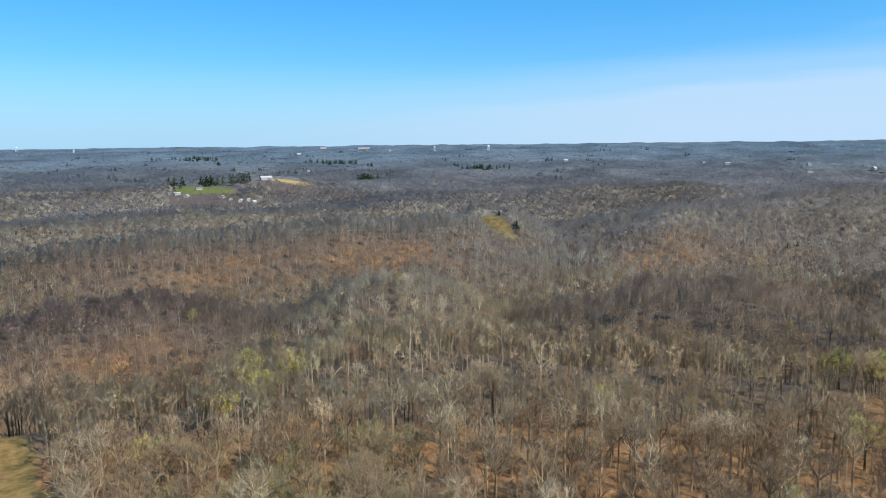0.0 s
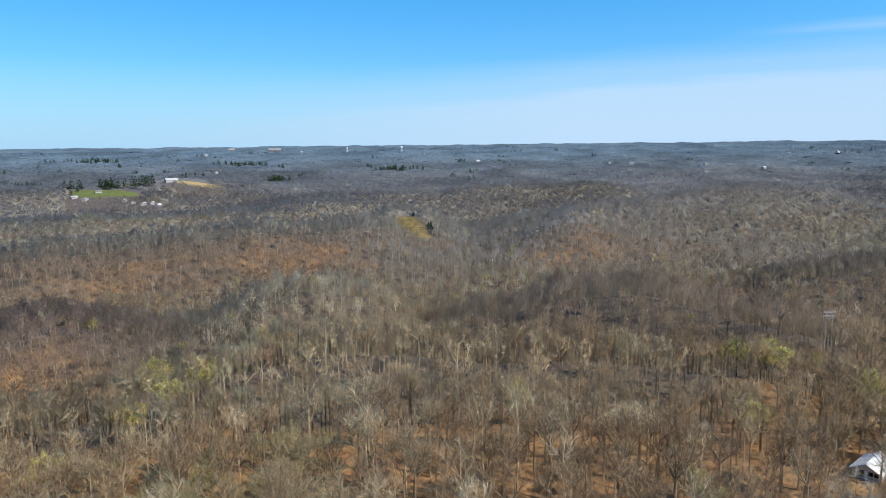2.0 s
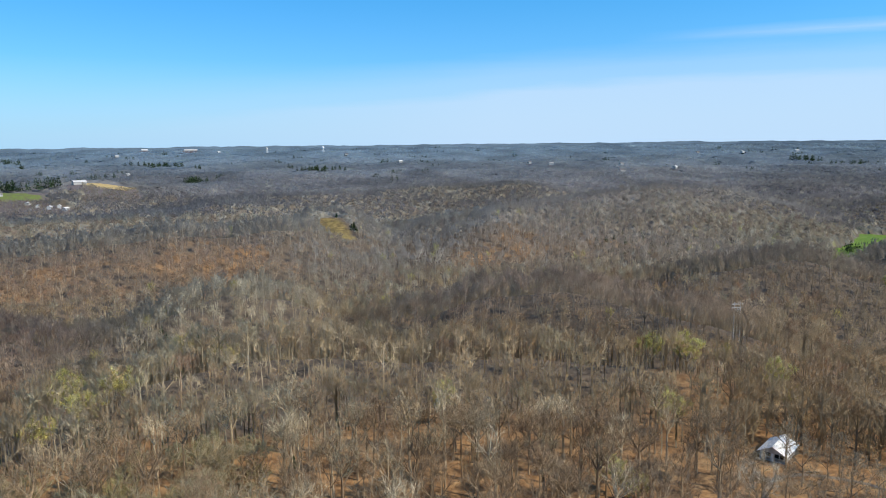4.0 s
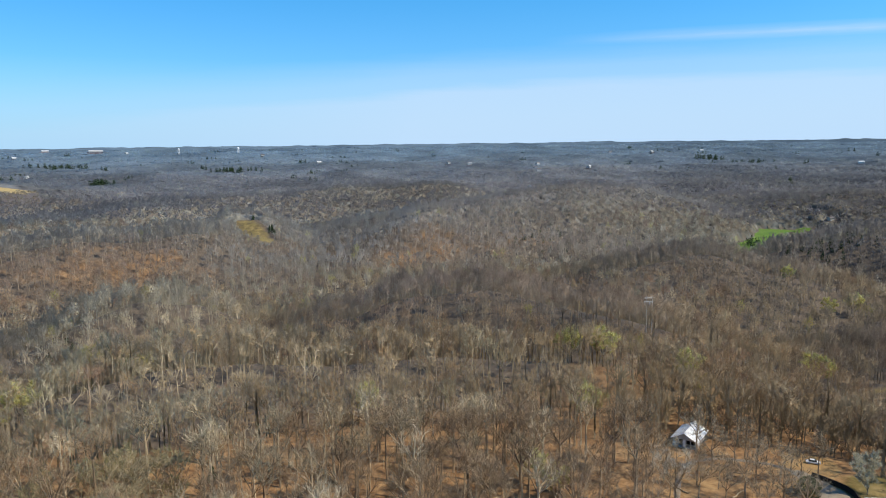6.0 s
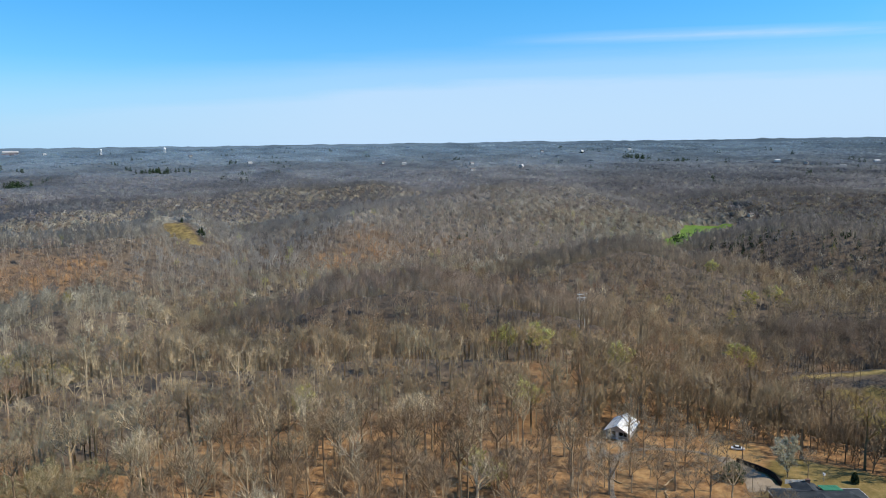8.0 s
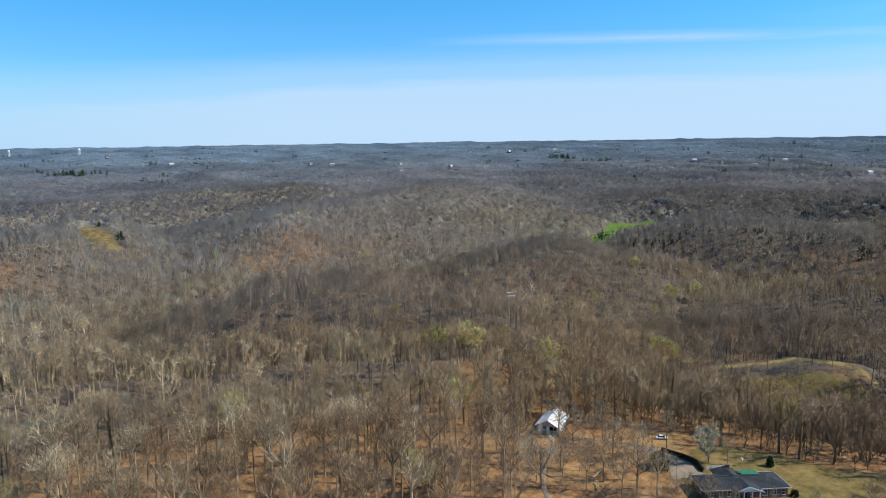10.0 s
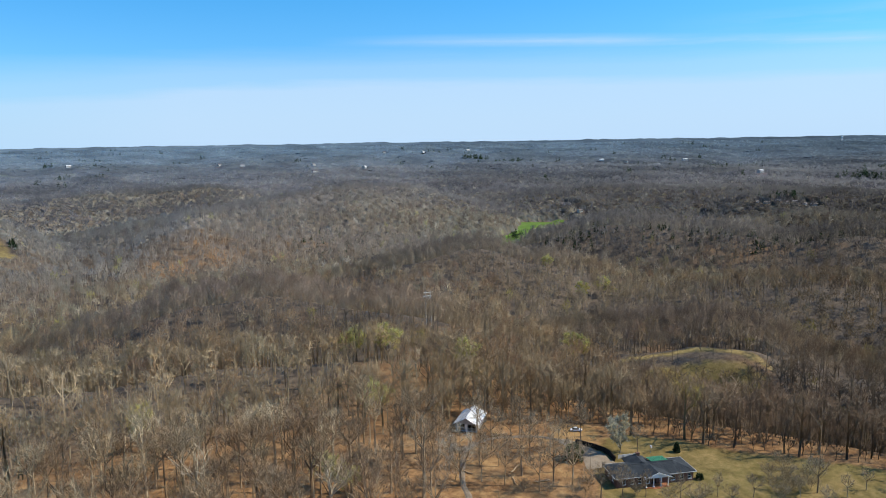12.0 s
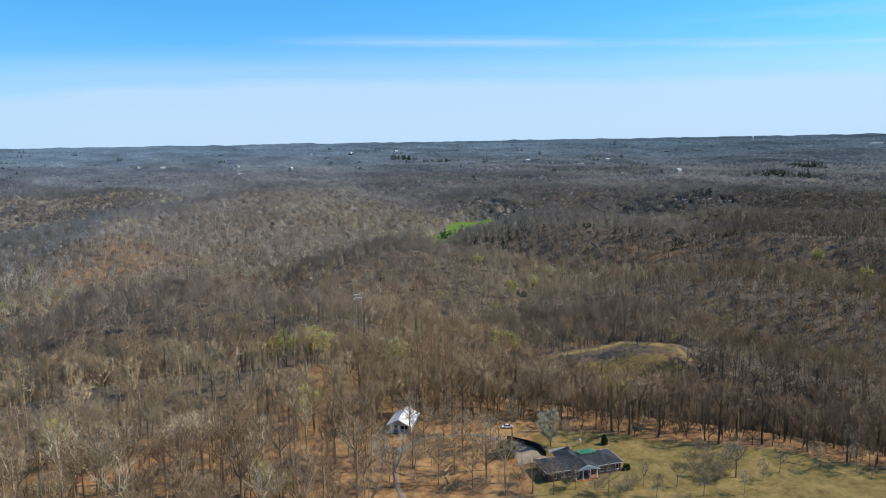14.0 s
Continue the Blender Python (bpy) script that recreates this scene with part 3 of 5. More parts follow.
def scatter(seed, near, far, cell, left=-37.0, right=80.0, yard=False):
    """Jittered places in the sector in front of the drone."""
    rng = np.random.default_rng(seed)
    n = int(2 * far / cell)
    gx, gy = np.meshgrid((np.arange(n) + 0.5) * cell - far, (np.arange(n) + 0.5) * cell - far)
    x = (gx + rng.uniform(-0.48, 0.48, gx.shape) * cell).ravel()
    y = (gy + rng.uniform(-0.48, 0.48, gy.shape) * cell).ravel()
    d, az = np.hypot(x, y), np.degrees(np.arctan2(x, y))
    keep = (d >= near) & (d < far) & (az > left) & (az < right)
    x, y = x[keep], y[keep]
    keep = ~clear(x, y) | (inside(x, y, YARD) & yard & ~inside(x, y, TREELESS) & ~inside(x, y, CABIN_PLOT))
    return x[keep], y[keep], rng


WOOD = np.array((0.36, 0.32, 0.255))
KINDS = np.array([GREY, BROWN, TAN, PALE, RUST, LIME, SLATE, SAGE])
# blue-grey of the hazy distance, put into the tree colour
HAZE_KINDS = np.array([1.42, 1.74, 1.78]) * np.array([(0.10, 0.118, 0.145), (0.095, 0.108, 0.135), (0.11, 0.125, 0.14), (0.12, 0.138, 0.155), (0.10, 0.108, 0.135), (0.10, 0.125, 0.12), (0.08, 0.095, 0.12), (0.105, 0.122, 0.14)])
# tree kinds dulled toward purple-grey to paint in far haze
KINDS_HAZED = np.array([HAZEL, PURPLE, HAZEL, GREY, PURPLE, SAGE, SLATE, HAZEL])


STANDS = []


def stand(az, d, rad, colour, share):
    """A stand of like trees round a place: its colour, and how far it takes over there."""
    STANDS.append((*bearing(az, d), rad, np.array(colour), share))


RUSSET, UMBER = (0.27, 0.19, 0.14), (0.2, 0.155, 0.135)
for a_, d_ in ((-26, 600), (-20, 605), (-14, 605), (-8, 615), (-3, 640)):        # rusty slope and the ashen wood along its crest
    stand(a_, d_, 42, RUSSET, 0.8)
for a_, d_ in ((-24, 690), (-18, 695), (-12, 700), (-6, 715), (-1, 745)):
    stand(a_, d_, 45, (0.25, 0.243, 0.21), 0.85)
for a_, d_ in ((-13, 382), (-10, 398), (-7, 415), (-4, 425), (-1, 428)):         # pale crest of the spur in the ravine
    stand(a_, d_, 28, (0.36, 0.35, 0.275), 0.85)
for a_, d_ in ((-32, 372), (-27, 388), (-22, 395), (-18, 385)):                   # dark knoll
    stand(a_, d_, 42, UMBER, 0.85)
for a_, d_ in ((5, 640), (8, 690), (10, 760), (9, 840), (2, 650)):                # ashen ravine
    stand(a_, d_, 50, (0.245, 0.23, 0.2), 0.75)
for a_, d_ in ((11, 680), (12.5, 710), (14, 745), (15.5, 780), (17, 815)):        # pale crest beyond it
    stand(a_, d_, 24, (0.33, 0.315, 0.275), 0.85)
for a_, d_ in ((17, 690), (20, 740), (25, 760), (30, 770), (35, 800)):            # brown hillside
    stand(a_, d_, 60, (0.30, 0.24, 0.185), 0.75)
for a_, d_ in ((20, 880), (26, 940), (32, 1020)):
    stand(a_, d_, 70, (0.235, 0.205, 0.185), 0.7)
for a_, d_ in ((14, 392), (19, 388), (24, 380), (29, 360), (34, 335)):            # near knoll
    stand(a_, d_, 36, (0.225, 0.186, 0.16), 0.8)
for a_, d_ in ((36, 570), (40, 590), (44, 578)):
    stand(a_, d_, 45, (0.19, 0.168, 0.145), 0.75)
for a_, d_ in ((47, 520), (50, 480), (46, 450), (56, 480), (62, 470)):            # paler valley wood
    stand(a_, d_, 48, (0.29, 0.255, 0.185), 0.7)
for a_, d_ in ((48, 715), (52, 735), (58, 715), (64, 690), (70, 690)):
    stand(a_, d_, 60, (0.22, 0.205, 0.19), 0.8)
for a_, d_ in ((53, 385), (57, 408), (61, 400)):
    stand(a_, d_, 36, (0.19, 0.165, 0.145), 0.85)
stand(70, 300, 90, (0.14, 0.12, 0.108), 0.85)
stand(66, 225, 45, (0.26, 0.212, 0.18), 0.8)


def tints(x, y, rng, kinds=KINDS, vary=0.18):
    """A colour per tree: kinds mixed in loose patches, greyer on the crests, browner on the slopes, pale sage in the
    valleys, more slate to the east; backlit shade to the east and haze with distance are put into the colour."""
    s = np.clip(ripple(x, y, 90, 420) / 3.0, -1, 1)
    q = np.clip(ripple(x + 700, y - 300, 90, 420) / 3.0, -1, 1)
    az, d = np.degrees(np.arctan2(x, y)), np.hypot(x, y)
    thicket = ease((az + 24) / 6) * ease((4 - az) / 10) * ease((480 - d) / 120)
    rise = np.clip((height(x, y) - VALLEY) / 46, 0, 1)
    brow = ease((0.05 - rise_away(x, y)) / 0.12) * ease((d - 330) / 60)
    crest, low = ease((rise - 0.72) / 0.2), ease((0.4 - rise) / 0.3)
    w = np.stack([0.7 + 0.9 * crest, 0.5 + 0.3 * s + 0.9 * (1 - crest) * (1 - low), 0.35 + 0.3 * q + 0.7 * low, 0.08 + 0.3 * low,
                  0.05 + 0.2 * (1 - crest) * (1 - low), 0.012 + 0.05 * low + 0.08 * thicket, 0.15 - 0.1 * q + 0.12 * ease((az - 40) / 20),
                  0.12 + 1.0 * thicket + (0.9 - 0.45 * ease((az - 5) / 10)) * low], -1)
    w = np.clip(w, 0.005, None)
    c = np.cumsum(w / w.sum(-1, keepdims=True), -1)
    k = np.clip((rng.uniform(size=(len(x), 1)) > c).sum(-1), 0, 7)
    col = kinds[k] * rng.uniform(1 - vary, 1 + vary, (len(x), 1))
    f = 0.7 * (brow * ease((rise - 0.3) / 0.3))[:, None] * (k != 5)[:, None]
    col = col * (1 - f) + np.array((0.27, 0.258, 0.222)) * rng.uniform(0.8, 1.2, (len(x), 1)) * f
    tone = rng.uniform(1 - vary, 1 + vary, (len(x), 1))
    for sx, sy, rad, colour, share in STANDS:
        f = share * np.exp(-((x - sx) ** 2 + (y - sy) ** 2) / rad ** 2)[:, None] * (k != 5)[:, None]
        col = col * (1 - f) + colour * tone * f
    broad = np.clip(ripple(x * 1.3 + 900, y * 0.7 + 400, 250, 1400) / 3.5, -1, 1)
    col = col * (1 + 0.24 * broad * ease((d - 850) / 500))[:, None]
    # aerial haze painted into the tint: cooler and bluer with distance
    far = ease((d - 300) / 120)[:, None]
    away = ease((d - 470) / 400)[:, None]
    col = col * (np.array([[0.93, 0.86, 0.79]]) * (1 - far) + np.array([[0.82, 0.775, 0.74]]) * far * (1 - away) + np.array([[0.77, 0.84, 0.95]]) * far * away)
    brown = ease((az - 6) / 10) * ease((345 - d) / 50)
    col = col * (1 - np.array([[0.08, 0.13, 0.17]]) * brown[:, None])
    # the same haze washes saturation out of the farther crowns
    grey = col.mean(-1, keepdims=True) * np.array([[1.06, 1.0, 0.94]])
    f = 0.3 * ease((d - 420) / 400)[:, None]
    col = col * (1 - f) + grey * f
    # haze tints take over toward the horizon
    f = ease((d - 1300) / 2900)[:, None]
    # shade of crowns seen toward the sun, painted as dimming to the east
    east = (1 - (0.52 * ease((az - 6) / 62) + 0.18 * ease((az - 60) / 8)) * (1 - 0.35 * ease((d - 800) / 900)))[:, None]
    return east * (col * (1 - f) + HAZE_KINDS[k] * (1 + 0.2 * broad * rng.uniform(0.6, 1.4, len(x)))[:, None] * f)


def woods(name, label, x, y, rng, shapes, colours, size=(0.75, 1.2), upward=0.0):
    """Many trees far off, joined into one object."""
    z = height(x, y)
    pick = rng.integers(0, len(shapes), len(x))
    vs, ts, cs, ns, n = [], [], [], [], 0
    for k, (v, t, *shade) in enumerate(shapes):
        m = pick == k
        c = m.sum()
        if not c:
            continue
        a = rng.uniform(0, 2 * np.pi, c)
        s = rng.uniform(*size, c)
        ca, sa_ = np.cos(a)[:, None] * s[:, None], np.sin(a)[:, None] * s[:, None]
        px = v[None, :, 0] * ca - v[None, :, 1] * sa_ + x[m][:, None]
        py = v[None, :, 0] * sa_ + v[None, :, 1] * ca + y[m][:, None]
        pz = v[None, :, 2] * s[:, None] + z[m][:, None]
        vs.append(np.stack([px, py, pz], -1).reshape(-1, 3))
        ts.append((t[None] + (np.arange(c) * len(v))[:, None, None]).reshape(-1, 3) + n)
        # bark darkened to the east along with the backlit twigs
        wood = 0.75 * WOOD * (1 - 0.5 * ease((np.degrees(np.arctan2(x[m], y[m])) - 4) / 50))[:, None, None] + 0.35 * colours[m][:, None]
        bark = (shade[0] if shade else np.zeros(len(v)))[None, :, None]
        cs.append((colours[m][:, None] * (1 - bark) + wood * bark * rng.uniform(0.7, 1.2, (c, 1, 1))).reshape(-1, 3))
        n += c * len(v)
        # twigs shade as their rounded crown, and the crowns as the slope they stand on
        tall, wide = v[:, 2].max(), np.abs(v[:, :2]).max()
        dome = unit(np.column_stack([v[:, 0] / wide, v[:, 1] / wide, np.maximum((v[:, 2] - 0.5 * tall) / (0.5 * tall), 0.0) + 0.1]))
        sx = (height(x[m] + 6, y[m]) - height(x[m] - 6, y[m])) / 12
        sy = (height(x[m], y[m] + 6) - height(x[m], y[m] - 6)) / 12
        lie = unit(np.column_stack([-1.6 * sx, -1.6 * sy, np.ones(c)])) * (0.75 + upward)
        ux, uy = np.cos(a)[:, None], np.sin(a)[:, None]
        ns.append(unit(np.stack([dome[None, :, 0] * ux - dome[None, :, 1] * uy + lie[:, :1], dome[None, :, 0] * uy + dome[None, :, 1] * ux + lie[:, 1:2], dome[None, :, 2] + lie[:, 2:]], -1)).reshape(-1, 3))
    vt = np.concatenate(vs), np.concatenate(ts)
    ob = new(name, mesh_of(name, vt, M_WOODS, np.concatenate(cs), np.concatenate(ns)))
    return tagged(ob, label, "woods", kind="stuff")


THICKET = []
DARK_TREES = []
TREES = []          # trunk and crown meshes of the bare trees


def plant(pair, x, y, size, turn, name, label, group="", sink=0.0):
    """One tree as a thing: trunk and crown under an empty at its foot."""
    tree = tagged(new(name), label, "tree", group)
    tree.empty_display_size = 0.5
    tree.matrix_world = Matrix.Translation((x, y, float(height(x, y)) - sink)) @ Matrix.Rotation(turn, 4, "Z") @ Matrix.Diagonal((size, size, size, 1))
    for part_name, me in zip(("trunk", "crown"), pair):
        ob = new(part_name, me)
        ob.parent = tree
    return tree


def single_trees():
    """The trees that the drone passes nearest, each a thing of its own."""
    for k in range(12):
        wood, crown = bare_tree(100 + k, h=19.0 + (k * 37 % 6), spread=3.2 + 0.5 * (k % 4), twigs=620, wide=0.034, long=0.9, fork=(0.42, 0.54, 0.62, 0.48)[k % 4], leaders=4 + k % 3, boughs=5, branchlets=230)
        TREES.append((mesh_of("trunk", wood, M_BARK), mesh_of("crown", crown, M_TWIG)))
    for k in range(8):
        wood, crown = bare_tree(115 + k, h=17.0 + (k * 37 % 5), spread=3.4 + 0.5 * (k % 4), twigs=1150, wide=0.034, long=0.95, fork=(0.42, 0.5, 0.58, 0.36)[k % 4], leaders=4 + k % 3, boughs=5, branchlets=160)
        DARK_TREES.append((mesh_of("trunk", wood, M_DARK_BARK), mesh_of("crown", crown, M_BROWN_TWIG)))
    for k in range(6):
        wood, crown = bare_tree(130 + k, h=10.5 + k % 4, spread=4.4, twigs=2300, wide=0.044, long=1.15, fork=0.2, leaders=6, boughs=5, branchlets=190)
        THICKET.append((mesh_of("trunk", wood, M_BARK), mesh_of("crown", crown, M_SAGE)))
    x, y, rng = scatter(5, 118, 230, 6.1, -36, 58)
    az = np.degrees(np.arctan2(x, y))
    keep = rng.uniform(size=len(x)) < np.where(az > -2, 0.8, 0.95) + 0.25 * np.clip(ripple(x * 3, y * 3, 90, 200) / 2, -1, 0.5)
    x, y = x[keep], y[keep]
    order = np.argsort(np.hypot(x, y))[:300]
    for i in order:
        a = math.degrees(math.atan2(x[i], y[i]))
        if -24 < a < -2 and rng.uniform() < 0.62:
            plant(THICKET[rng.integers(0, len(THICKET))], x[i], y[i], rng.uniform(0.8, 1.15), rng.uniform(0, 6.28), "thicket_tree",
                  "bushy sage-grey budding tree in a thicket", "thicket trees")
        else:
            kind = DARK_TREES if rng.uniform() < (0.75 if a < -14 else 0.45 if a < 12 else 0.8 if a < 43 else 1.0) else TREES
            plant(kind[rng.integers(0, len(kind))], x[i], y[i], rng.uniform(0.8, 1.12), rng.uniform(0, 6.28), "bare_tree",
                  "leafless grey-brown broadleaf tree on leaf litter", "bare trees of the near wood")
    return np.hypot(x, y)[order].max()


NEAR = single_trees()
X, Y, RNG = scatter(6, 190, 420, 6.6)
KEEP = (np.hypot(X, Y) > NEAR) | (np.degrees(np.arctan2(X, Y)) > 58)
X, Y = X[KEEP], Y[KEEP]
NIGH = np.hypot(X, Y) < 335
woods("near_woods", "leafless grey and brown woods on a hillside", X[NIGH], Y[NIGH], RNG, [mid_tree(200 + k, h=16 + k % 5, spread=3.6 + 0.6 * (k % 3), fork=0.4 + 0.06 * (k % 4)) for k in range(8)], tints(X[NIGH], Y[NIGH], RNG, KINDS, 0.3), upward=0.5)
X, Y = X[~NIGH], Y[~NIGH]
XK, YK, _ = scatter(27, 388, 414, 5.8, 50.5, 64.5)
X, Y = np.concatenate([X, XK]), np.concatenate([Y, YK])
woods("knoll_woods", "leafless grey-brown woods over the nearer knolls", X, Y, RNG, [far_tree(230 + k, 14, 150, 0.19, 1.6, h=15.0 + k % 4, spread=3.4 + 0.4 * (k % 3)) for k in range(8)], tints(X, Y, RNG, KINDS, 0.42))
X, Y, RNG = scatter(26, 196, 335, 4.5, 36, 80)
KEEP = (RNG.uniform(size=len(X)) < 0.9) & ((np.hypot(X, Y) < 270) | (np.degrees(np.arctan2(X, Y)) > 60))
X, Y = X[KEEP], Y[KEEP]
woods("wood_edge", "close slender leafless trees along the edge of the lawn", X, Y, RNG, [bushy(270 + k, 8.5 + 1.2 * (k % 4)) for k in range(6)], tints(X, Y, RNG), (0.8, 1.15))
X, Y, RNG = scatter(16, 125, 420, 7.2, yard=True)
EAST = ease((np.degrees(np.arctan2(X, Y)) - 30) / 8)
KEEP = RNG.uniform(size=len(X)) < np.where(np.degrees(np.arctan2(X, Y)) < 0, 0.42, 0.25 + 0.35 * EAST)
X, Y = X[KEEP], Y[KEEP]
woods("understory", "leafless saplings and brush under the trees", X, Y, RNG, [brush(330 + k, 50, 0.05, 1.4) for k in range(6)], tints(X, Y, RNG), (0.45, 1.2))
RNG = np.random.default_rng(44)
AZ, FAR_OUT = np.radians(RNG.uniform(49.5, 64, 900)), RNG.uniform(312, 342, 900)
X, Y = FAR_OUT * np.sin(AZ), FAR_OUT * np.cos(AZ)
KEEP = inside(X, Y, KNOB) & (RNG.uniform(size=900) < 0.9 * ease((334 - FAR_OUT) / 14))
X, Y = X[KEEP], Y[KEEP]
woods("brow_brush", "low leafless brush on the slope below the grassy brow", X, Y, RNG, [brush(345 + k, 50, 0.07, 1.3, 4.0, 2.2) for k in range(4)], tints(X, Y, RNG), (0.5, 1.1))
X, Y, RNG = scatter(7, 420, 640, 7.5)
KEEP = RNG.uniform(size=len(X)) > 0.14 * ease((rise_away(X, Y) - 0.03) / 0.14)
X, Y = X[KEEP], Y[KEEP]
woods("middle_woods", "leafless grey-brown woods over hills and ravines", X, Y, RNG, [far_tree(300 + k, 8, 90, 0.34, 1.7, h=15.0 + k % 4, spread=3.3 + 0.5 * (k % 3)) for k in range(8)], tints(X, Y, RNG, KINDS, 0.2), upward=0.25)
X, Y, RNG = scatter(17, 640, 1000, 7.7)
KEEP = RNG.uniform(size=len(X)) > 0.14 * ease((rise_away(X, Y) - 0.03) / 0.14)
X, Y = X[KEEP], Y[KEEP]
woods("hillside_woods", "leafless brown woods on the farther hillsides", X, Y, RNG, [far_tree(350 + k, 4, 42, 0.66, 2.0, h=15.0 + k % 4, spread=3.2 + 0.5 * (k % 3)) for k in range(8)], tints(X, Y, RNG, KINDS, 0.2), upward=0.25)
RNG = np.random.default_rng(45)
X, Y = [], []
for ring_, count in ((QUARRY_FOOT, 500), (MEADOW_FOOT, 1500), (STRAW_FOOT, 900), (FARM_FOOT, 500)):
    az_, d_ = np.radians(RNG.uniform(min(q[0] for q in ring_), max(q[0] for q in ring_), count)), RNG.uniform(min(q[1] for q in ring_), max(q[1] for q in ring_), count)
    bx, by = d_ * np.sin(az_), d_ * np.cos(az_)
    ok = inside(bx, by, ring_) & ~inside(bx, by, MEADOW) & ~inside(bx, by, QUARRY) & ~inside(bx, by, STRAW) & ~inside(bx, by, FARM)
    X, Y = np.append(X, bx[ok]), np.append(Y, by[ok])
woods("field_brush", "low leafless thicket round the far clearings", X, Y, RNG, [far_tree(360 + k, 2, 24, 0.5, 1.4, h=6.0, spread=2.6) for k in range(4)], tints(X, Y, RNG), (0.6, 1.1))
X, Y, RNG = scatter(8, 1000, 1480, 9.0)
woods("far_woods", "distant bare woods, hazed to grey and purple brown", X, Y, RNG, [far_tree(400 + k, 1, 20, 1.25, 2.4, h=15.0 + k % 3, spread=4.4, trunk=False) for k in range(8)], 0.96 * tints(X, Y, RNG, KINDS_HAZED, 0.15), (0.8, 1.3), upward=0.4)


def canopy(name, label, near, far, step_az, grow, crown, rough, seed, kinds, shade):
    """The closed, hummocky roof of far woods, open over fields and clearings."""
    rng = np.random.default_rng(seed)
    az = np.radians(np.arange(-40, 82.01, step_az))
    rings = [near]
    while rings[-1] < far:
        rings.append(rings[-1] * grow)
    A, R_ = np.meshgrid(az, np.array(rings))
    A = A + rng.uniform(-0.45, 0.45, A.shape) * radians(step_az)
    R_ = np.minimum(R_ * (1 + rng.uniform(-0.4, 0.4, R_.shape) * (grow - 1)), 4935)
    x, y = (R_ * np.sin(A)).ravel(), (R_ * np.cos(A)).ravel()
    d = np.hypot(x, y)
    z = height(x, y) + crown * ease((d - near) / 160) - 2.0 * ease((near + 40 - d) / 40) + rng.normal(0, 1, len(x)) * rough * (1 - 0.6 * ease((d - 3500) / 1200))
    bare = clear(x, y)
    low = bare.reshape(A.shape).astype(float)
    for _ in range(2):
        low[1:-1, 1:-1] = np.maximum(low, (low + np.roll(low, 1, 0) + np.roll(low, -1, 0) + np.roll(low, 1, 1) + np.roll(low, -1, 1)) / 3.4)[1:-1, 1:-1]
    low = np.clip(low, 0, 1).ravel()
    z = z * (1 - low) + (height(x, y) - 0.6) * low
    n, k = A.shape
    i, j = np.meshgrid(np.arange(n - 1), np.arange(k - 1), indexing="ij")
    p0 = (i * k + j).ravel()
    tri = np.concatenate([np.stack([p0, p0 + k, p0 + 1], -1), np.stack([p0 + 1, p0 + k, p0 + k + 1], -1)])[:, ::-1]
    tri = tri[~bare[tri].all(-1)]
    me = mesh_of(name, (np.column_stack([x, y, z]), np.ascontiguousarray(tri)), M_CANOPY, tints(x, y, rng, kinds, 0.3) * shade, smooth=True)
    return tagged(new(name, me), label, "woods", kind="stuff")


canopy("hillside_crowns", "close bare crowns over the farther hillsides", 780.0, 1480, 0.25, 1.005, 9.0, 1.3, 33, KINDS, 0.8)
canopy("plateau_woods", "grey-brown roof of bare woods on the plateau", 1470.0, 2560, 0.3, 1.006, 8.0, 1.4, 32, KINDS_HAZED, 0.74)
canopy("horizon_woods", "woods far off along the horizon, tinted blue-grey as haze", 2480.0, 4920, 0.3, 1.007, 8.0, 1.0, 31, KINDS_HAZED, 0.8)
X, Y, RNG = scatter(9, 1480, 2520, 14.0)
woods("plateau_trees", "bare grey-brown trees over the plateau", X, Y, RNG, [far_tree(430 + k, 1, 14, 1.1, 2.8, h=16, spread=5.0, trunk=False) for k in range(6)], 1.2 * tints(X, Y, RNG, KINDS_HAZED, 0.25), (0.8, 1.25), upward=0.5)
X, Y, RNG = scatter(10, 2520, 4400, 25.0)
woods("horizon_trees", "bare trees far off toward the horizon, tinted blue-grey as haze", X, Y, RNG, [far_tree(440 + k, 1, 9, 1.8, 3.6, h=12, spread=8, trunk=False) for k in range(6)], 1.2 * tints(X, Y, RNG, KINDS_HAZED, 0.2), (0.8, 1.2), upward=0.8)



# ================= building helpers =================
def block(bm, x0, y0, z0, x1, y1, z1):
    """A box from corner to corner."""
    v = [bm.verts.new(c) for c in ((x0, y0, z0), (x1, y0, z0), (x1, y1, z0), (x0, y1, z0), (x0, y0, z1), (x1, y0, z1), (x1, y1, z1), (x0, y1, z1))]
    for f in ((3, 2, 1, 0), (4, 5, 6, 7), (0, 1, 5, 4), (1, 2, 6, 5), (2, 3, 7, 6), (3, 0, 4, 7)):
        bm.faces.new([v[i] for i in f])


def solid(bm, verts, faces):
    v = [bm.verts.new(c) for c in verts]
    for f in faces:
        bm.faces.new([v[i] for i in f])


def slab(bm, ring, thick):
    """A sheet with thickness below it, over a ring of points."""
    n = len(ring)
    top = [bm.verts.new(c) for c in ring]
    low = [bm.verts.new((c[0], c[1], c[2] - thick)) for c in ring]
    bm.faces.new(top)
    bm.faces.new(low[::-1])
    for i in range(n):
        bm.faces.new((top[i], low[i], low[(i + 1) % n], top[(i + 1) % n]))


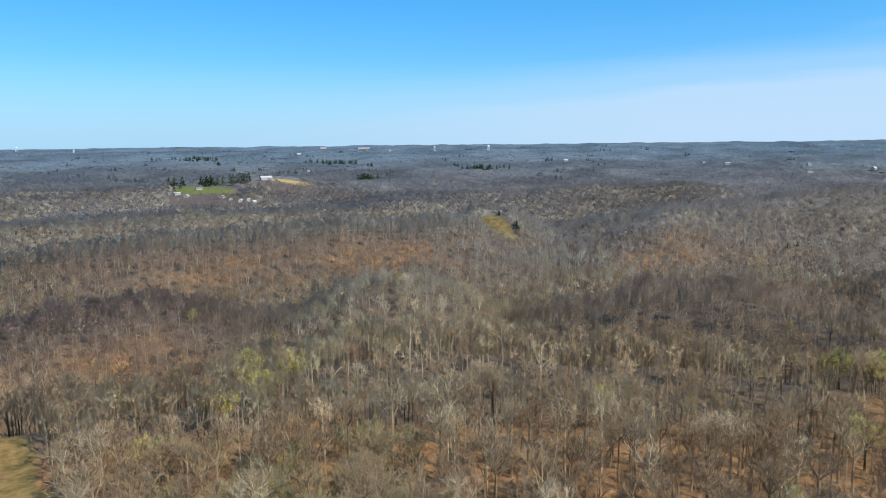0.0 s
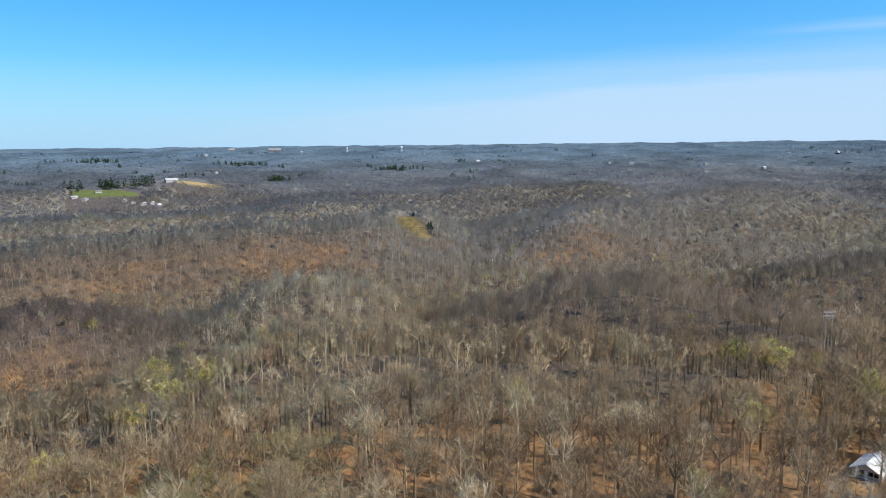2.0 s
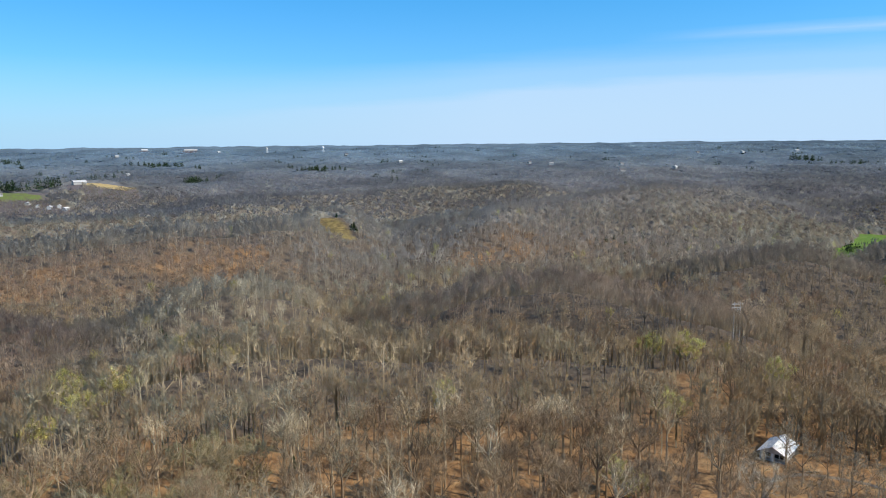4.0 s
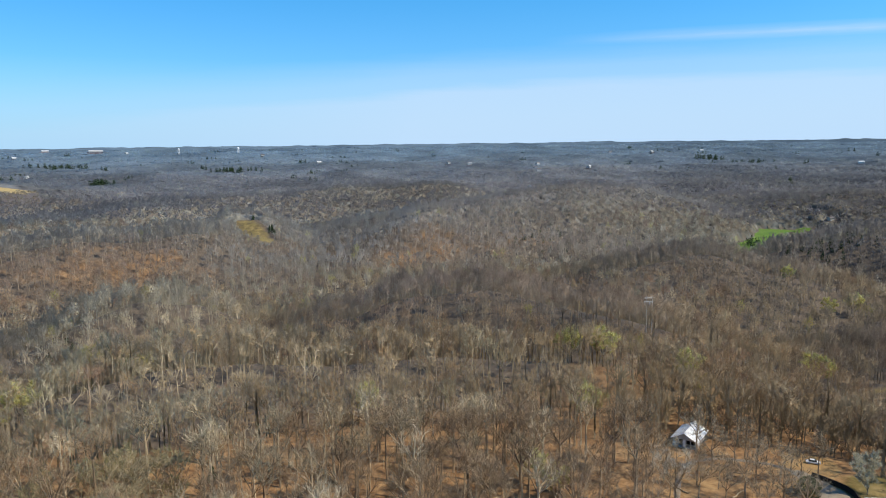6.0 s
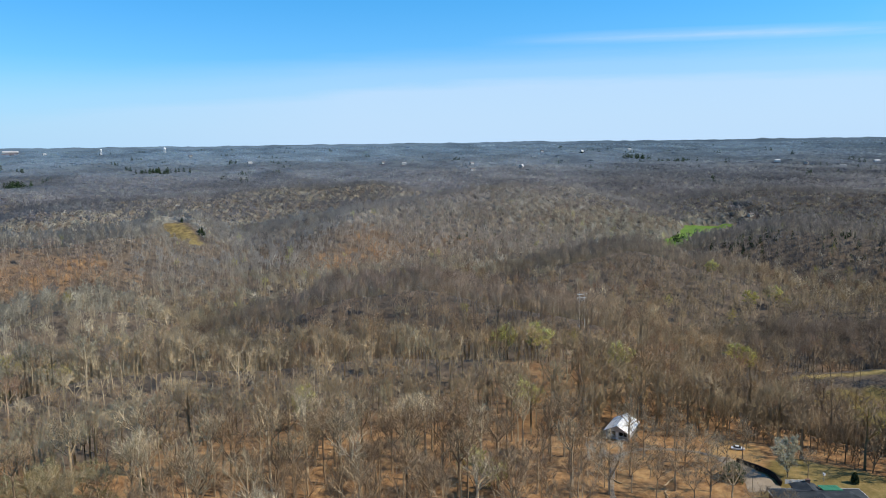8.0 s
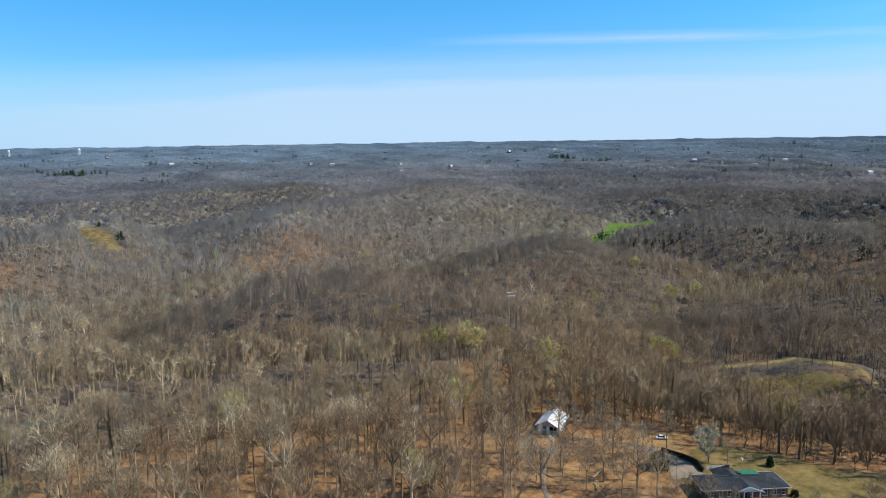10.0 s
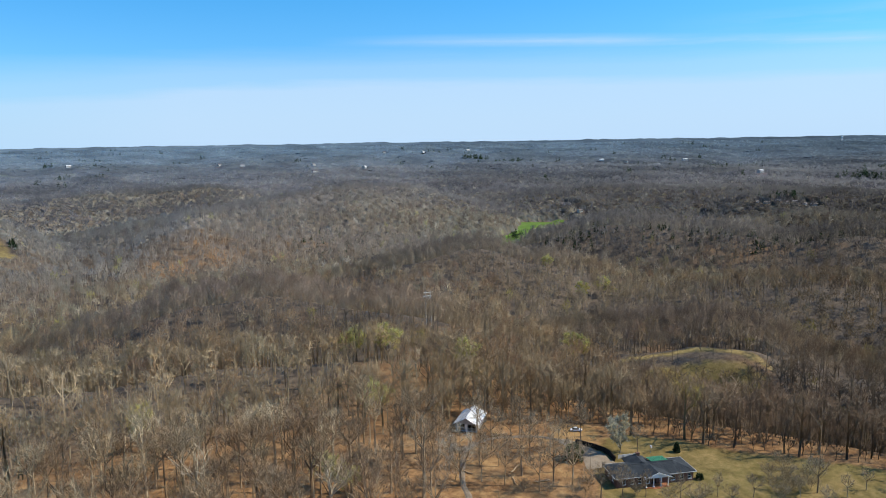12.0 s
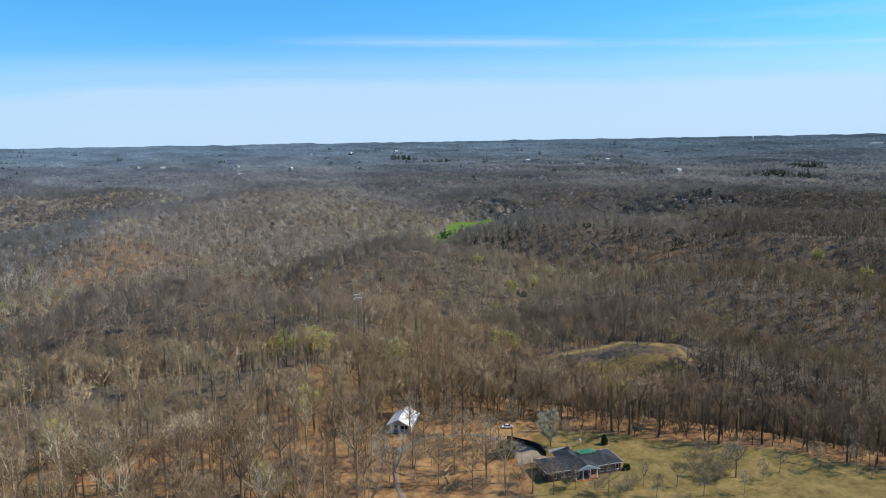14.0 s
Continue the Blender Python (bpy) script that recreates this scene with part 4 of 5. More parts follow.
def post(bm, x, y, z0, z1, r0, r1, sides=8):
    rings = []
    for z, r in ((z0, r0), (z1, r1)):
        rings.append([bm.verts.new((x + r * math.cos(i * 6.2832 / sides), y + r * math.sin(i * 6.2832 / sides), z)) for i in range(sides)])
    for i in range(sides):
        j = (i + 1) % sides
        bm.faces.new((rings[0][i], rings[0][j], rings[1][j], rings[1][i]))
    bm.faces.new(rings[1])
    bm.faces.new(rings[0][::-1])


def part(name, bm, mat, parent, label="", bevel=0.0):
    """Links a bmesh as one mesh object under a thing or a part."""
    if bevel:
        bmesh.ops.bevel(bm, geom=bm.edges[:], offset=bevel, segments=1, affect="EDGES")
    bmesh.ops.recalc_face_normals(bm, faces=bm.faces[:])
    me = bpy.data.meshes.new(name)
    bm.to_mesh(me)
    bm.free()
    me.materials.append(mat)
    ob = new(name, me)
    ob.parent = parent
    if label:
        ob["label"] = label
    return ob


def thing(name, label, category, m, group=""):
    ob = tagged(new(name), label, category, group)
    ob.empty_display_size = 0.5
    ob.matrix_world = m
    return ob


def at(x, y, turn=0.0, lift=0.0):
    return Matrix.Translation((x, y, float(height(x, y)) + lift)) @ Matrix.Rotation(radians(turn), 4, "Z")


M_BRICK = surface("red_brick", (0.13, 0.072, 0.056), (0.21, 0.12, 0.094), 0.8, 9.0, 0.9, bump=0.4)
M_SHINGLE = surface("slate_shingles", (0.035, 0.042, 0.048), (0.058, 0.066, 0.072), 0.5, 6.0, 0.85, bump=0.5, wear=(0.072, 0.08, 0.085))
M_WHITE = surface("white_paint", (0.74, 0.74, 0.72), (0.84, 0.84, 0.82), 0.6, 8.0, 0.55, bump=0.1)
M_OFFWHITE = surface("weathered_white_paint", (0.40, 0.40, 0.38), (0.55, 0.55, 0.53), 0.7, 8.0, 0.7, bump=0.2, spread=0.15)
M_TIN = surface("white_metal_roof", (0.76, 0.765, 0.74), (0.86, 0.86, 0.83), 0.35, 5.0, 0.5, bump=0.1, wear=(0.5, 0.5, 0.46))
M_GLASS = surface("dark_glass", (0.02, 0.025, 0.03), (0.035, 0.04, 0.045), 0.5, 3.0, 0.08, bump=0.0)
M_DARK = surface("interior_shade", (0.02, 0.018, 0.016), (0.04, 0.035, 0.03), 0.6, 4.0, 0.9)
M_GREEN_TIN = surface("green_metal_roof", (0.045, 0.19, 0.10), (0.07, 0.27, 0.145), 0.5, 5.0, 0.5, bump=0.1)
M_GRAVEL = surface("pale_gravel", (0.16, 0.125, 0.09), (0.30, 0.25, 0.19), 0.45, 4.0, 0.95, bump=0.6, wear=(0.21, 0.135, 0.075))
M_CONCRETE = surface("grey_concrete", (0.23, 0.185, 0.135), (0.34, 0.28, 0.205), 0.3, 4.0, 0.9, bump=0.2)
M_TIMBER = surface("dark_timber", (0.025, 0.02, 0.017), (0.05, 0.04, 0.033), 1.0, 9.0, 0.9)
M_GREYWOOD = surface("grey_wood", (0.42, 0.39, 0.34), (0.58, 0.54, 0.48), 1.0, 7.0, 0.85)
M_ROOF_FAR = surface("far_roof", (0.12, 0.11, 0.105), (0.22, 0.20, 0.19), 0.05, 0.4, 0.9, spread=0.35)
M_ROOF_PALE = surface("pale_far_roof", (0.42, 0.42, 0.41), (0.60, 0.60, 0.59), 0.05, 0.4, 0.6, spread=0.2)
M_EVERGREEN = surface("evergreen_leaves", (0.04, 0.055, 0.018), (0.095, 0.115, 0.042), 0.6, 5.0, 0.8, bump=0.0)
M_BLOSSOM = woodland("white_blossom", [(0.0, (0.504, 0.464, 0.350)), (1.0, (0.558, 0.516, 0.380))], 0.3)
M_PALE_TWIG = woodland("pale_twigs", [(0.0, (0.465, 0.422, 0.332)), (1.0, (0.521, 0.475, 0.371))], 0.15)
M_BUDS = woodland("yellow_green_buds", [(0.0, (0.520, 0.481, 0.180)), (0.5, (0.650, 0.598, 0.240)), (1.0, (0.572, 0.546, 0.240))], 0.35)
M_CAR = surface("white_car_paint", (0.72, 0.73, 0.74), (0.80, 0.81, 0.82), 0.5, 3.0, 0.25, bump=0.0)
M_RUBBER = surface("black_rubber", (0.012, 0.012, 0.012), (0.025, 0.025, 0.025), 2.0, 20.0, 0.9)


def wall_run(bm, length, high, thick, openings):
    """A wall along x with openings (x0, x1, z0, z1) cut through it."""
    x = 0.0
    for x0, x1, z0, z1 in sorted(openings):
        block(bm, x, 0, 0, x0, thick, high)
        if z0 > 0.01:
            block(bm, x0, 0, 0, x1, thick, z0)
        block(bm, x0, 0, z1, x1, thick, high)
        x = x1
    block(bm, x, 0, 0, length, thick, high)


def window(parent, x0, x1, z0, z1, m):
    """A sash window set into an opening: frame, sill and two panes."""
    w = new("window")
    w.parent = parent
    w.matrix_local = m
    bm = bmesh.new()
    f = 0.07
    for a in ((x0, x0 + f, z0, z1), (x1 - f, x1, z0, z1), (x0 + f, x1 - f, z0, z0 + f), (x0 + f, x1 - f, z1 - f, z1), (x0 + f, x1 - f, (z0 + z1) / 2 - 0.03, (z0 + z1) / 2 + 0.03)):
        block(bm, a[0], 0.04, a[2], a[1], 0.14, a[3])
    block(bm, x0 - 0.08, -0.08, z0 - 0.08, x1 + 0.08, 0.04, z0)
    me = bpy.data.meshes.new("frame")
    bm.to_mesh(me)
    bm.free()
    me.materials.append(M_WHITE)
    fr = new("frame", me)
    fr.parent = w
    bm = bmesh.new()
    block(bm, x0 + f, 0.08, z0 + f, x1 - f, 0.11, (z0 + z1) / 2 - 0.03)
    block(bm, x0 + f, 0.08, (z0 + z1) / 2 + 0.03, x1 - f, 0.11, z1 - f)
    part("pane", bm, M_GLASS, w)
    return w


# ================= the brick house =================
def brick_house():
    L, D, H_, T = 20.4, 7.2, 2.7, 0.25
    ridge_z, hip, over = 4.1, 3.7, 0.55
    h = thing("house", "long low red-brick house with slate hip roof and white portico", "house", at(132.4, 104.5, -27.3, -0.1))
    # the windows in the front: bearing from the west corner
    front = [(1.5, 2.4, 0.75, 2.15), (3.7, 4.6, 0.75, 2.15), (5.6, 6.5, 0.75, 2.15), (7.9, 8.7, 0.6, 2.2), (9.4, 10.4, 0.1, 2.2), (11.2, 12.0, 0.6, 2.2), (14.3, 15.5, 0.75, 2.15), (16.8, 17.7, 0.75, 2.15), (18.9, 19.8, 0.75, 2.15)]
    bm = bmesh.new()
    wall_run(bm, L, H_, T, front)
    part("front_wall", bm, M_BRICK, h)
    bm = bmesh.new()
    wall_run(bm, L, H_, T, [(3, 4, 0.8, 2.1), (15, 16, 0.8, 2.1), (17, 18, 0.8, 2.1)])
    w = part("back_wall", bm, M_BRICK, h)
    w.matrix_local = Matrix.Translation((L, D, 0)) @ Matrix.Rotation(math.pi, 4, "Z")
    ends = [(1.6, 2.4, 0.9, 2.1), (4.3, 5.1, 0.9, 2.1)]
    for x, turn in ((0, -90), (L, 90)):
        bm = bmesh.new()
        wall_run(bm, D - 2 * T - 0.01, H_, T, ends)
        w = part("end_wall", bm, M_BRICK, h)
        m_end = Matrix.Translation((x, D - T - 0.005 if turn < 0 else T + 0.005, 0)) @ Matrix.Rotation(radians(turn), 4, "Z")
        w.matrix_local = m_end
        for o in ends:
            window(h, *o, m_end)
    for i, o in enumerate(front):
        if i == 4:
            bm = bmesh.new()
            block(bm, o[0] + 0.05, 0.08, o[2], o[1] - 0.05, 0.14, o[3] - 0.05)
            door = part("front_door", bm, M_TIMBER, h, "dark panelled front door", 0.01)
            bm = bmesh.new()
            block(bm, o[1] - 0.2, 0.02, 1.1, o[1] - 0.14, 0.08, 1.16)
            part("door_handle", bm, M_WHITE, door)
        else:
            window(h, *o, Matrix.Identity(4))
    bm = bmesh.new()
    block(bm, 0.3, 0.3, 0.02, L - 0.3, D - 0.3, 0.12)
    part("floor_slab", bm, M_CONCRETE, h)
    # hip roof: four sheets with thickness
    e0, e1, f0, f1 = -over, L + over, -over, D + over
    ez, my = H_ + 0.05, D / 2
    r0, r1 = (hip, my, ridge_z), (L - hip, my, ridge_z)
    for ring in ([(e0, f0, ez), (e1, f0, ez), r1, r0], [(e1, f1, ez), (e0, f1, ez), r0, r1], [(e0, f1, ez), (e0, f0, ez), r0], [(e1, f0, ez), (e1, f1, ez), r1]):
        bm = bmesh.new()
        slab(bm, ring, 0.12)
        part("roof_slope", bm, M_SHINGLE, h, "dark slate-grey shingled roof slope")
    bm = bmesh.new()
    block(bm, hip, my - 0.12, ridge_z - 0.03, L - hip, my + 0.12, ridge_z + 0.07)
    part("ridge_cap", bm, M_SHINGLE, h)
    # shingle courses as thin steps up the front slopes
    bm = bmesh.new()
    for k in range(1, 12):
        f = k / 12
        y = f0 + (my - f0) * f
        z = ez + (ridge_z - ez) * f
        xa, xb = e0 + (hip - e0) * f, e1 + (L - hip - e1) * f
        block(bm, xa + 0.1, y - 0.02, z, xb - 0.1, y + 0.04, z + 0.045)
    part("shingle_course", bm, M_SHINGLE, h)
    for x0, x1, y0, y1 in ((e0, e1, f0 - 0.1, f0), (e0, e1, f1, f1 + 0.1), (e0 - 0.1, e0, f0, f1), (e1, e1 + 0.1, f0, f1)):
        bm = bmesh.new()
        block(bm, x0, y0, ez - 0.14, x1, y1, ez + 0.01)
        part("gutter", bm, M_OFFWHITE, h, "white eaves gutter")
    # portico
    px0, px1, py, pz = 6.7, 13.1, -1.9, H_ + 0.05
    mid, apex = (px0 + px1) / 2, 4.2
    bm = bmesh.new()
    block(bm, px0, py, 0, px1, -0.01, 0.35)
    block(bm, mid - 1.2, py - 0.4, 0, mid + 1.2, py - 0.01, 0.2)
    part("porch_floor", bm, surface("orange_brick_paving", (0.32, 0.12, 0.06), (0.45, 0.20, 0.10), 1.0, 9.0, 0.85), h, "orange brick porch floor with a step")
    for k in range(4):
        bm = bmesh.new()
        x = px0 + 0.3 + k * (px1 - px0 - 0.6) / 3
        post(bm, x, py + 0.3, 0.5, pz - 0.18, 0.16, 0.13, 10)
        block(bm, x - 0.22, py + 0.08, 0.352, x + 0.22, py + 0.52, 0.5)
        block(bm, x - 0.2, py + 0.1, pz - 0.18, x + 0.2, py + 0.5, pz - 0.03)
        part("column", bm, M_WHITE, h, "round white porch column")
    bm = bmesh.new()
    block(bm, px0, py + 0.02, pz - 0.03, px1, py + 0.4, pz + 0.28)
    block(bm, px0, py + 0.4, pz - 0.03, px0 + 0.3, -over, pz + 0.28)
    block(bm, px1 - 0.3, py + 0.4, pz - 0.03, px1, -over, pz + 0.28)
    part("beam", bm, M_WHITE, h, "white porch beam")
    bm = bmesh.new()
    solid(bm, [(px0 + 0.1, py + 0.1, pz + 0.28), (px1 - 0.1, py + 0.1, pz + 0.28), (mid, py + 0.1, apex - 0.12), (px0 + 0.1, py + 0.25, pz + 0.28), (px1 - 0.1, py + 0.25, pz + 0.28), (mid, py + 0.25, apex - 0.12)],
          [(0, 1, 2), (5, 4, 3), (0, 3, 4, 1), (1, 4, 5, 2), (2, 5, 3, 0)])
    part("pediment", bm, M_WHITE, h, "white triangular pediment")
    for sx, x in ((-1, px0 - 0.4), (1, px1 + 0.4)):
        bm = bmesh.new()
        slab(bm, [(x, py - 0.25, pz + 0.12), (mid, py - 0.25, apex), (mid, my - 0.6, apex), (x, 0.6, pz + 0.2)], 0.1)
        part("porch_roof", bm, M_SHINGLE, h, "dark shingled porch roof")
        bm = bmesh.new()
        solid(bm, [(x, py - 0.33, pz + 0.14), (mid, py - 0.33, apex + 0.02), (mid, py - 0.33, apex - 0.22), (x, py - 0.33, pz - 0.1),
                   (x, py - 0.255, pz + 0.14), (mid, py - 0.255, apex + 0.02), (mid, py - 0.255, apex - 0.22), (x, py - 0.255, pz - 0.1)],
              [(0, 1, 2, 3), (7, 6, 5, 4), (0, 4, 5, 1), (1, 5, 6, 2), (2, 6, 7, 3), (3, 7, 4, 0)])
        part("bargeboard", bm, M_WHITE, h, "white bargeboard")
    # rear wing with its own roof, chimney and green patio roof
    bm = bmesh.new()
    block(bm, 6.2, D + 0.01, 0, 11.2, D + 2.6, H_)
    part("rear_wing", bm, M_BRICK, h)
    for x in (5.7, 11.7):
        bm = bmesh.new()
        slab(bm, [(x, my + 1.2, ez + 0.1), (8.7, my + 0.6, ridge_z + 0.12), (8.7, D + 1.6, ridge_z + 0.12), (x, D + 3.0, ez + 0.05)], 0.12)
        part("wing_roof", bm, M_SHINGLE, h)
    bm = bmesh.new()
    slab(bm, [(5.7, D + 3.0, ez + 0.05), (8.7, D + 1.6, ridge_z + 0.12), (11.7, D + 3.0, ez + 0.05)], 0.12)
    part("wing_roof", bm, M_SHINGLE, h)
    bm = bmesh.new()
    block(bm, 8.9, D + 0.9, ridge_z - 0.9, 9.8, D + 1.5, ridge_z + 0.55)
    block(bm, 8.82, D + 0.82, ridge_z + 0.55, 9.88, D + 1.58, ridge_z + 0.65)
    part("chimney", bm, M_BRICK, h, "brick chimney", 0.02)
    # green patio roof laid over the back slope
    y0, y1, z0, z1 = my + 1.2, D + 0.8, ridge_z - 0.28, ridge_z - 0.62
    bm = bmesh.new()
    for k in range(8):
        x = 11.4 + k * 0.56
        slab(bm, [(x, y0, z0), (x + 0.53, y0, z0), (x + 0.53, y1, z1), (x, y1, z1)], 0.06)
        slab(bm, [(x - 0.03, y0, z0 + 0.05), (x + 0.03, y0, z0 + 0.05), (x + 0.03, y1, z1 + 0.05), (x - 0.03, y1, z1 + 0.05)], 0.1)
    part("patio_roof", bm, M_GREEN_TIN, h, "green ribbed metal patio roof")
    for x in (11.6, 13.6, 15.7):
        bm = bmesh.new()
        block(bm, x - 0.07, y1 - 0.2, 0, x + 0.07, y1 - 0.06, z1)
        part("patio_post", bm, M_WHITE, h)
    return h


brick_house()


# ================= the white-roofed cabin =================
def cabin():
    W, D, H_ = 6.5, 9.6, 2.6
    c = thing("cabin", "small cabin with white metal roof and open screened porch", "cabin", at(123.9, 157.3, -55.0, -0.05))
    bm = bmesh.new()
    wall_run(bm, W, H_, 0.2, [(0.35, 2.75, 0.4, 2.35), (2.95, 3.55, 0.02, 2.3), (3.75, 6.15, 0.4, 2.35)])
    part("front_wall", bm, M_OFFWHITE, c)
    for x in (0.0, W - 0.2):
        bm = bmesh.new()
        block(bm, x, 0.201, 0, x + 0.2, D, H_)
        part("side_wall", bm, M_OFFWHITE, c)
    bm = bmesh.new()
    block(bm, 0.201, D - 0.2, 0, W - 0.201, D, H_)
    part("back_wall", bm, M_OFFWHITE, c)
    # near-black wall whose colour stands for the shade inside the porch
    bm = bmesh.new()
    block(bm, 0.201, 2.6, 0, W - 0.201, 2.75, H_)
    part("inner_wall", bm, M_DARK, c)
    bm = bmesh.new()
    block(bm, 0.21, 0.21, 0.0, W - 0.21, 2.59, 0.12)
    part("porch_floor", bm, M_GREYWOOD, c)
    for x0, x1 in ((0.35, 2.75), (3.75, 6.15)):
        for k in range(1):
            bm = bmesh.new()
            x = x0 + (x1 - x0) * 0.5
            block(bm, x - 0.05, 0.05, 0.4, x + 0.05, 0.15, 2.35)
            part("mullion", bm, M_WHITE, c)
        bm = bmesh.new()
        block(bm, x0, 0.04, 1.1, x1, 0.16, 1.18)
        part("rail", bm, M_WHITE, c)
    bm = bmesh.new()
    block(bm, 2.97, 0.06, 0.05, 3.53, 0.14, 2.25)
    part("door", bm, M_WHITE, c, "white screen door", 0.01)
    for y in (0.0, D - 0.15):
        bm = bmesh.new()
        solid(bm, [(0, y, H_), (W, y, H_), (W / 2, y, 4.25), (0, y + 0.15, H_), (W, y + 0.15, H_), (W / 2, y + 0.15, 4.25)], [(0, 1, 2), (5, 4, 3), (0, 3, 4, 1), (1, 4, 5, 2), (2, 5, 3, 0)])
        part("gable", bm, M_OFFWHITE, c, "pale boarded gable")
    for sx, x in ((-1, -0.6), (1, W + 0.6)):
        bm = bmesh.new()
        n = 14
        drop = 1.65 / (W / 2) * 0.6
        for k in range(n):
            y0, y1 = -0.7 + (D + 1.3) * k / n, -0.7 + (D + 1.3) * (k + 1) / n
            slab(bm, [(x, y0, H_ - drop + 0.05), (W / 2, y0, 4.38), (W / 2, y1 - 0.03, 4.38), (x, y1 - 0.03, H_ - drop + 0.05)], 0.05)
            slab(bm, [(x, y1 - 0.05, H_ - drop + 0.11), (W / 2, y1 - 0.05, 4.44), (W / 2, y1, 4.44), (x, y1, H_ - drop + 0.11)], 0.1)
        part("roof_slope", bm, M_TIN, c, "white ribbed metal roof slope")
    bm = bmesh.new()
    block(bm, W / 2 - 0.15, -0.72, 4.4, W / 2 + 0.15, D + 0.62, 4.5)
    part("ridge_cap", bm, M_TIN, c)
    return c


cabin()


# ================= lane, drive, walls in the yard =================
def ribbon(name, label, points, width, mat, lift=0.12, tail=1.0):
    """A lane draped over the ground along a line of points, rounded by short steps."""
    pts = [Vector((x, y)) for x, y in points]
    fine = []
    for i in range(len(pts) - 1):
        p0, p1, p2, p3 = pts[max(i - 1, 0)], pts[i], pts[i + 1], pts[min(i + 2, len(pts) - 1)]
        for k in range(6):
            t = k / 6
            fine.append(0.5 * (2 * p1 + (p2 - p0) * t + (2 * p0 - 5 * p1 + 4 * p2 - p3) * t * t + (3 * p1 - p0 - 3 * p2 + p3) * t ** 3))
    fine.append(pts[-1])
    bm = bmesh.new()
    rows = []
    rng = random.Random(4)
    for i, p in enumerate(fine):
        d = (fine[min(i + 1, len(fine) - 1)] - fine[max(i - 1, 0)]).normalized()
        s_ = Vector((-d.y, d.x))
        w = width * (1 + (tail - 1) * i / len(fine)) / 2 * rng.uniform(0.9, 1.12)
        row = []
        for k in (-1, -0.5, 0, 0.5, 1):
            q = p + s_ * w * k
            row.append(bm.verts.new((q.x, q.y, float(height(q.x, q.y)) + lift + 0.05 * (1 - k * k) - (0.12 if abs(k) == 1 else 0))))
        rows.append(row)
    for a, b in zip(rows, rows[1:]):
        for k in range(4):
            bm.faces.new((a[k], a[k + 1], b[k + 1], b[k]))
    bmesh.ops.recalc_face_normals(bm, faces=bm.faces[:])
    me = bpy.data.meshes.new(name)
    bm.to_mesh(me)
    bm.free()
    me.materials.append(mat)
    return tagged(new(name, me), label, "lane", kind="structure")


ribbon("lane", "pale gravel lane winding through bare trees", [(97, 119), (101.5, 124), (104.5, 130), (110, 137), (117.5, 144.5), (124.5, 146.5), (131, 145), (140, 138), (143, 131)], 1.5, M_GRAVEL)
ribbon("driveway", "grey concrete driveway beside the brick house", [(142.6, 132.5), (143, 129), (142.4, 124), (141, 119), (138.5, 113.5)], 3.4, M_CONCRETE, 0.2, 2.6)


def timber_wall():
    """A low dark retaining wall of stacked sleepers that follows the drive."""
    w = thing("retaining_wall", "low dark timber retaining wall curving along the driveway", "wall", at(145, 120))
    inv = w.matrix_world.inverted()
    line = [(144.3, 128.6), (145.2, 125.8), (145.9, 123), (146.3, 120.2), (145.6, 117.4), (143.9, 114.4)]
    for (x0, y0), (x1, y1) in zip(line, line[1:]):
        for k in range(4):
            bm = bmesh.new()
            n = math.hypot(x1 - x0, y1 - y0)
            block(bm, 0, -0.25 + 0.07 * k, 0.32 * k, n + 0.1, 0.1 + 0.07 * k, 0.32 * k + 0.3)
            s_ = part("sleeper", bm, M_TIMBER, w, bevel=0.015)
            s_.matrix_local = inv @ (Matrix.Translation((x0, y0, float(height(x0, y0)))) @ Matrix.Rotation(math.atan2(y1 - y0, x1 - x0), 4, "Z"))


timber_wall()


def picket_fence():
    f = thing("fence", "short white board fence behind the brick house", "fence", at(145.6, 114.6, -26))
    for k in range(4):
        bm = bmesh.new()
        block(bm, k * 1.6 - 0.06, -0.06, -0.1, k * 1.6 + 0.06, 0.06, 1.25)
        part("post", bm, M_WHITE, f, bevel=0.01)
    for k in range(24):
        bm = bmesh.new()
        block(bm, k * 0.2, 0.07, 0.1, k * 0.2 + 0.17, 0.1, 1.15)
        part("board", bm, M_WHITE, f)


picket_fence()


def birdhouse():
    b = thing("birdhouse", "white birdhouse on a tall pole in the lawn", "birdhouse", at(155.4, 111.4))
    bm = bmesh.new()
    post(bm, 0, 0, -0.1, 1.6, 0.05, 0.04)
    part("pole", bm, M_GREYWOOD, b)
    bm = bmesh.new()
    block(bm, -0.22, -0.2, 1.6, 0.22, 0.2, 2.05)
    part("box", bm, M_WHITE, b)
    bm = bmesh.new()
    solid(bm, [(-0.3, -0.27, 2.05), (0.3, -0.27, 2.05), (0.3, 0.27, 2.05), (-0.3, 0.27, 2.05), (0, -0.27, 2.28), (0, 0.27, 2.28)], [(3, 2, 1, 0), (0, 1, 4), (1, 2, 5, 4), (2, 3, 5), (3, 0, 4, 5)])
    part("roof", bm, M_WHITE, b)


birdhouse()


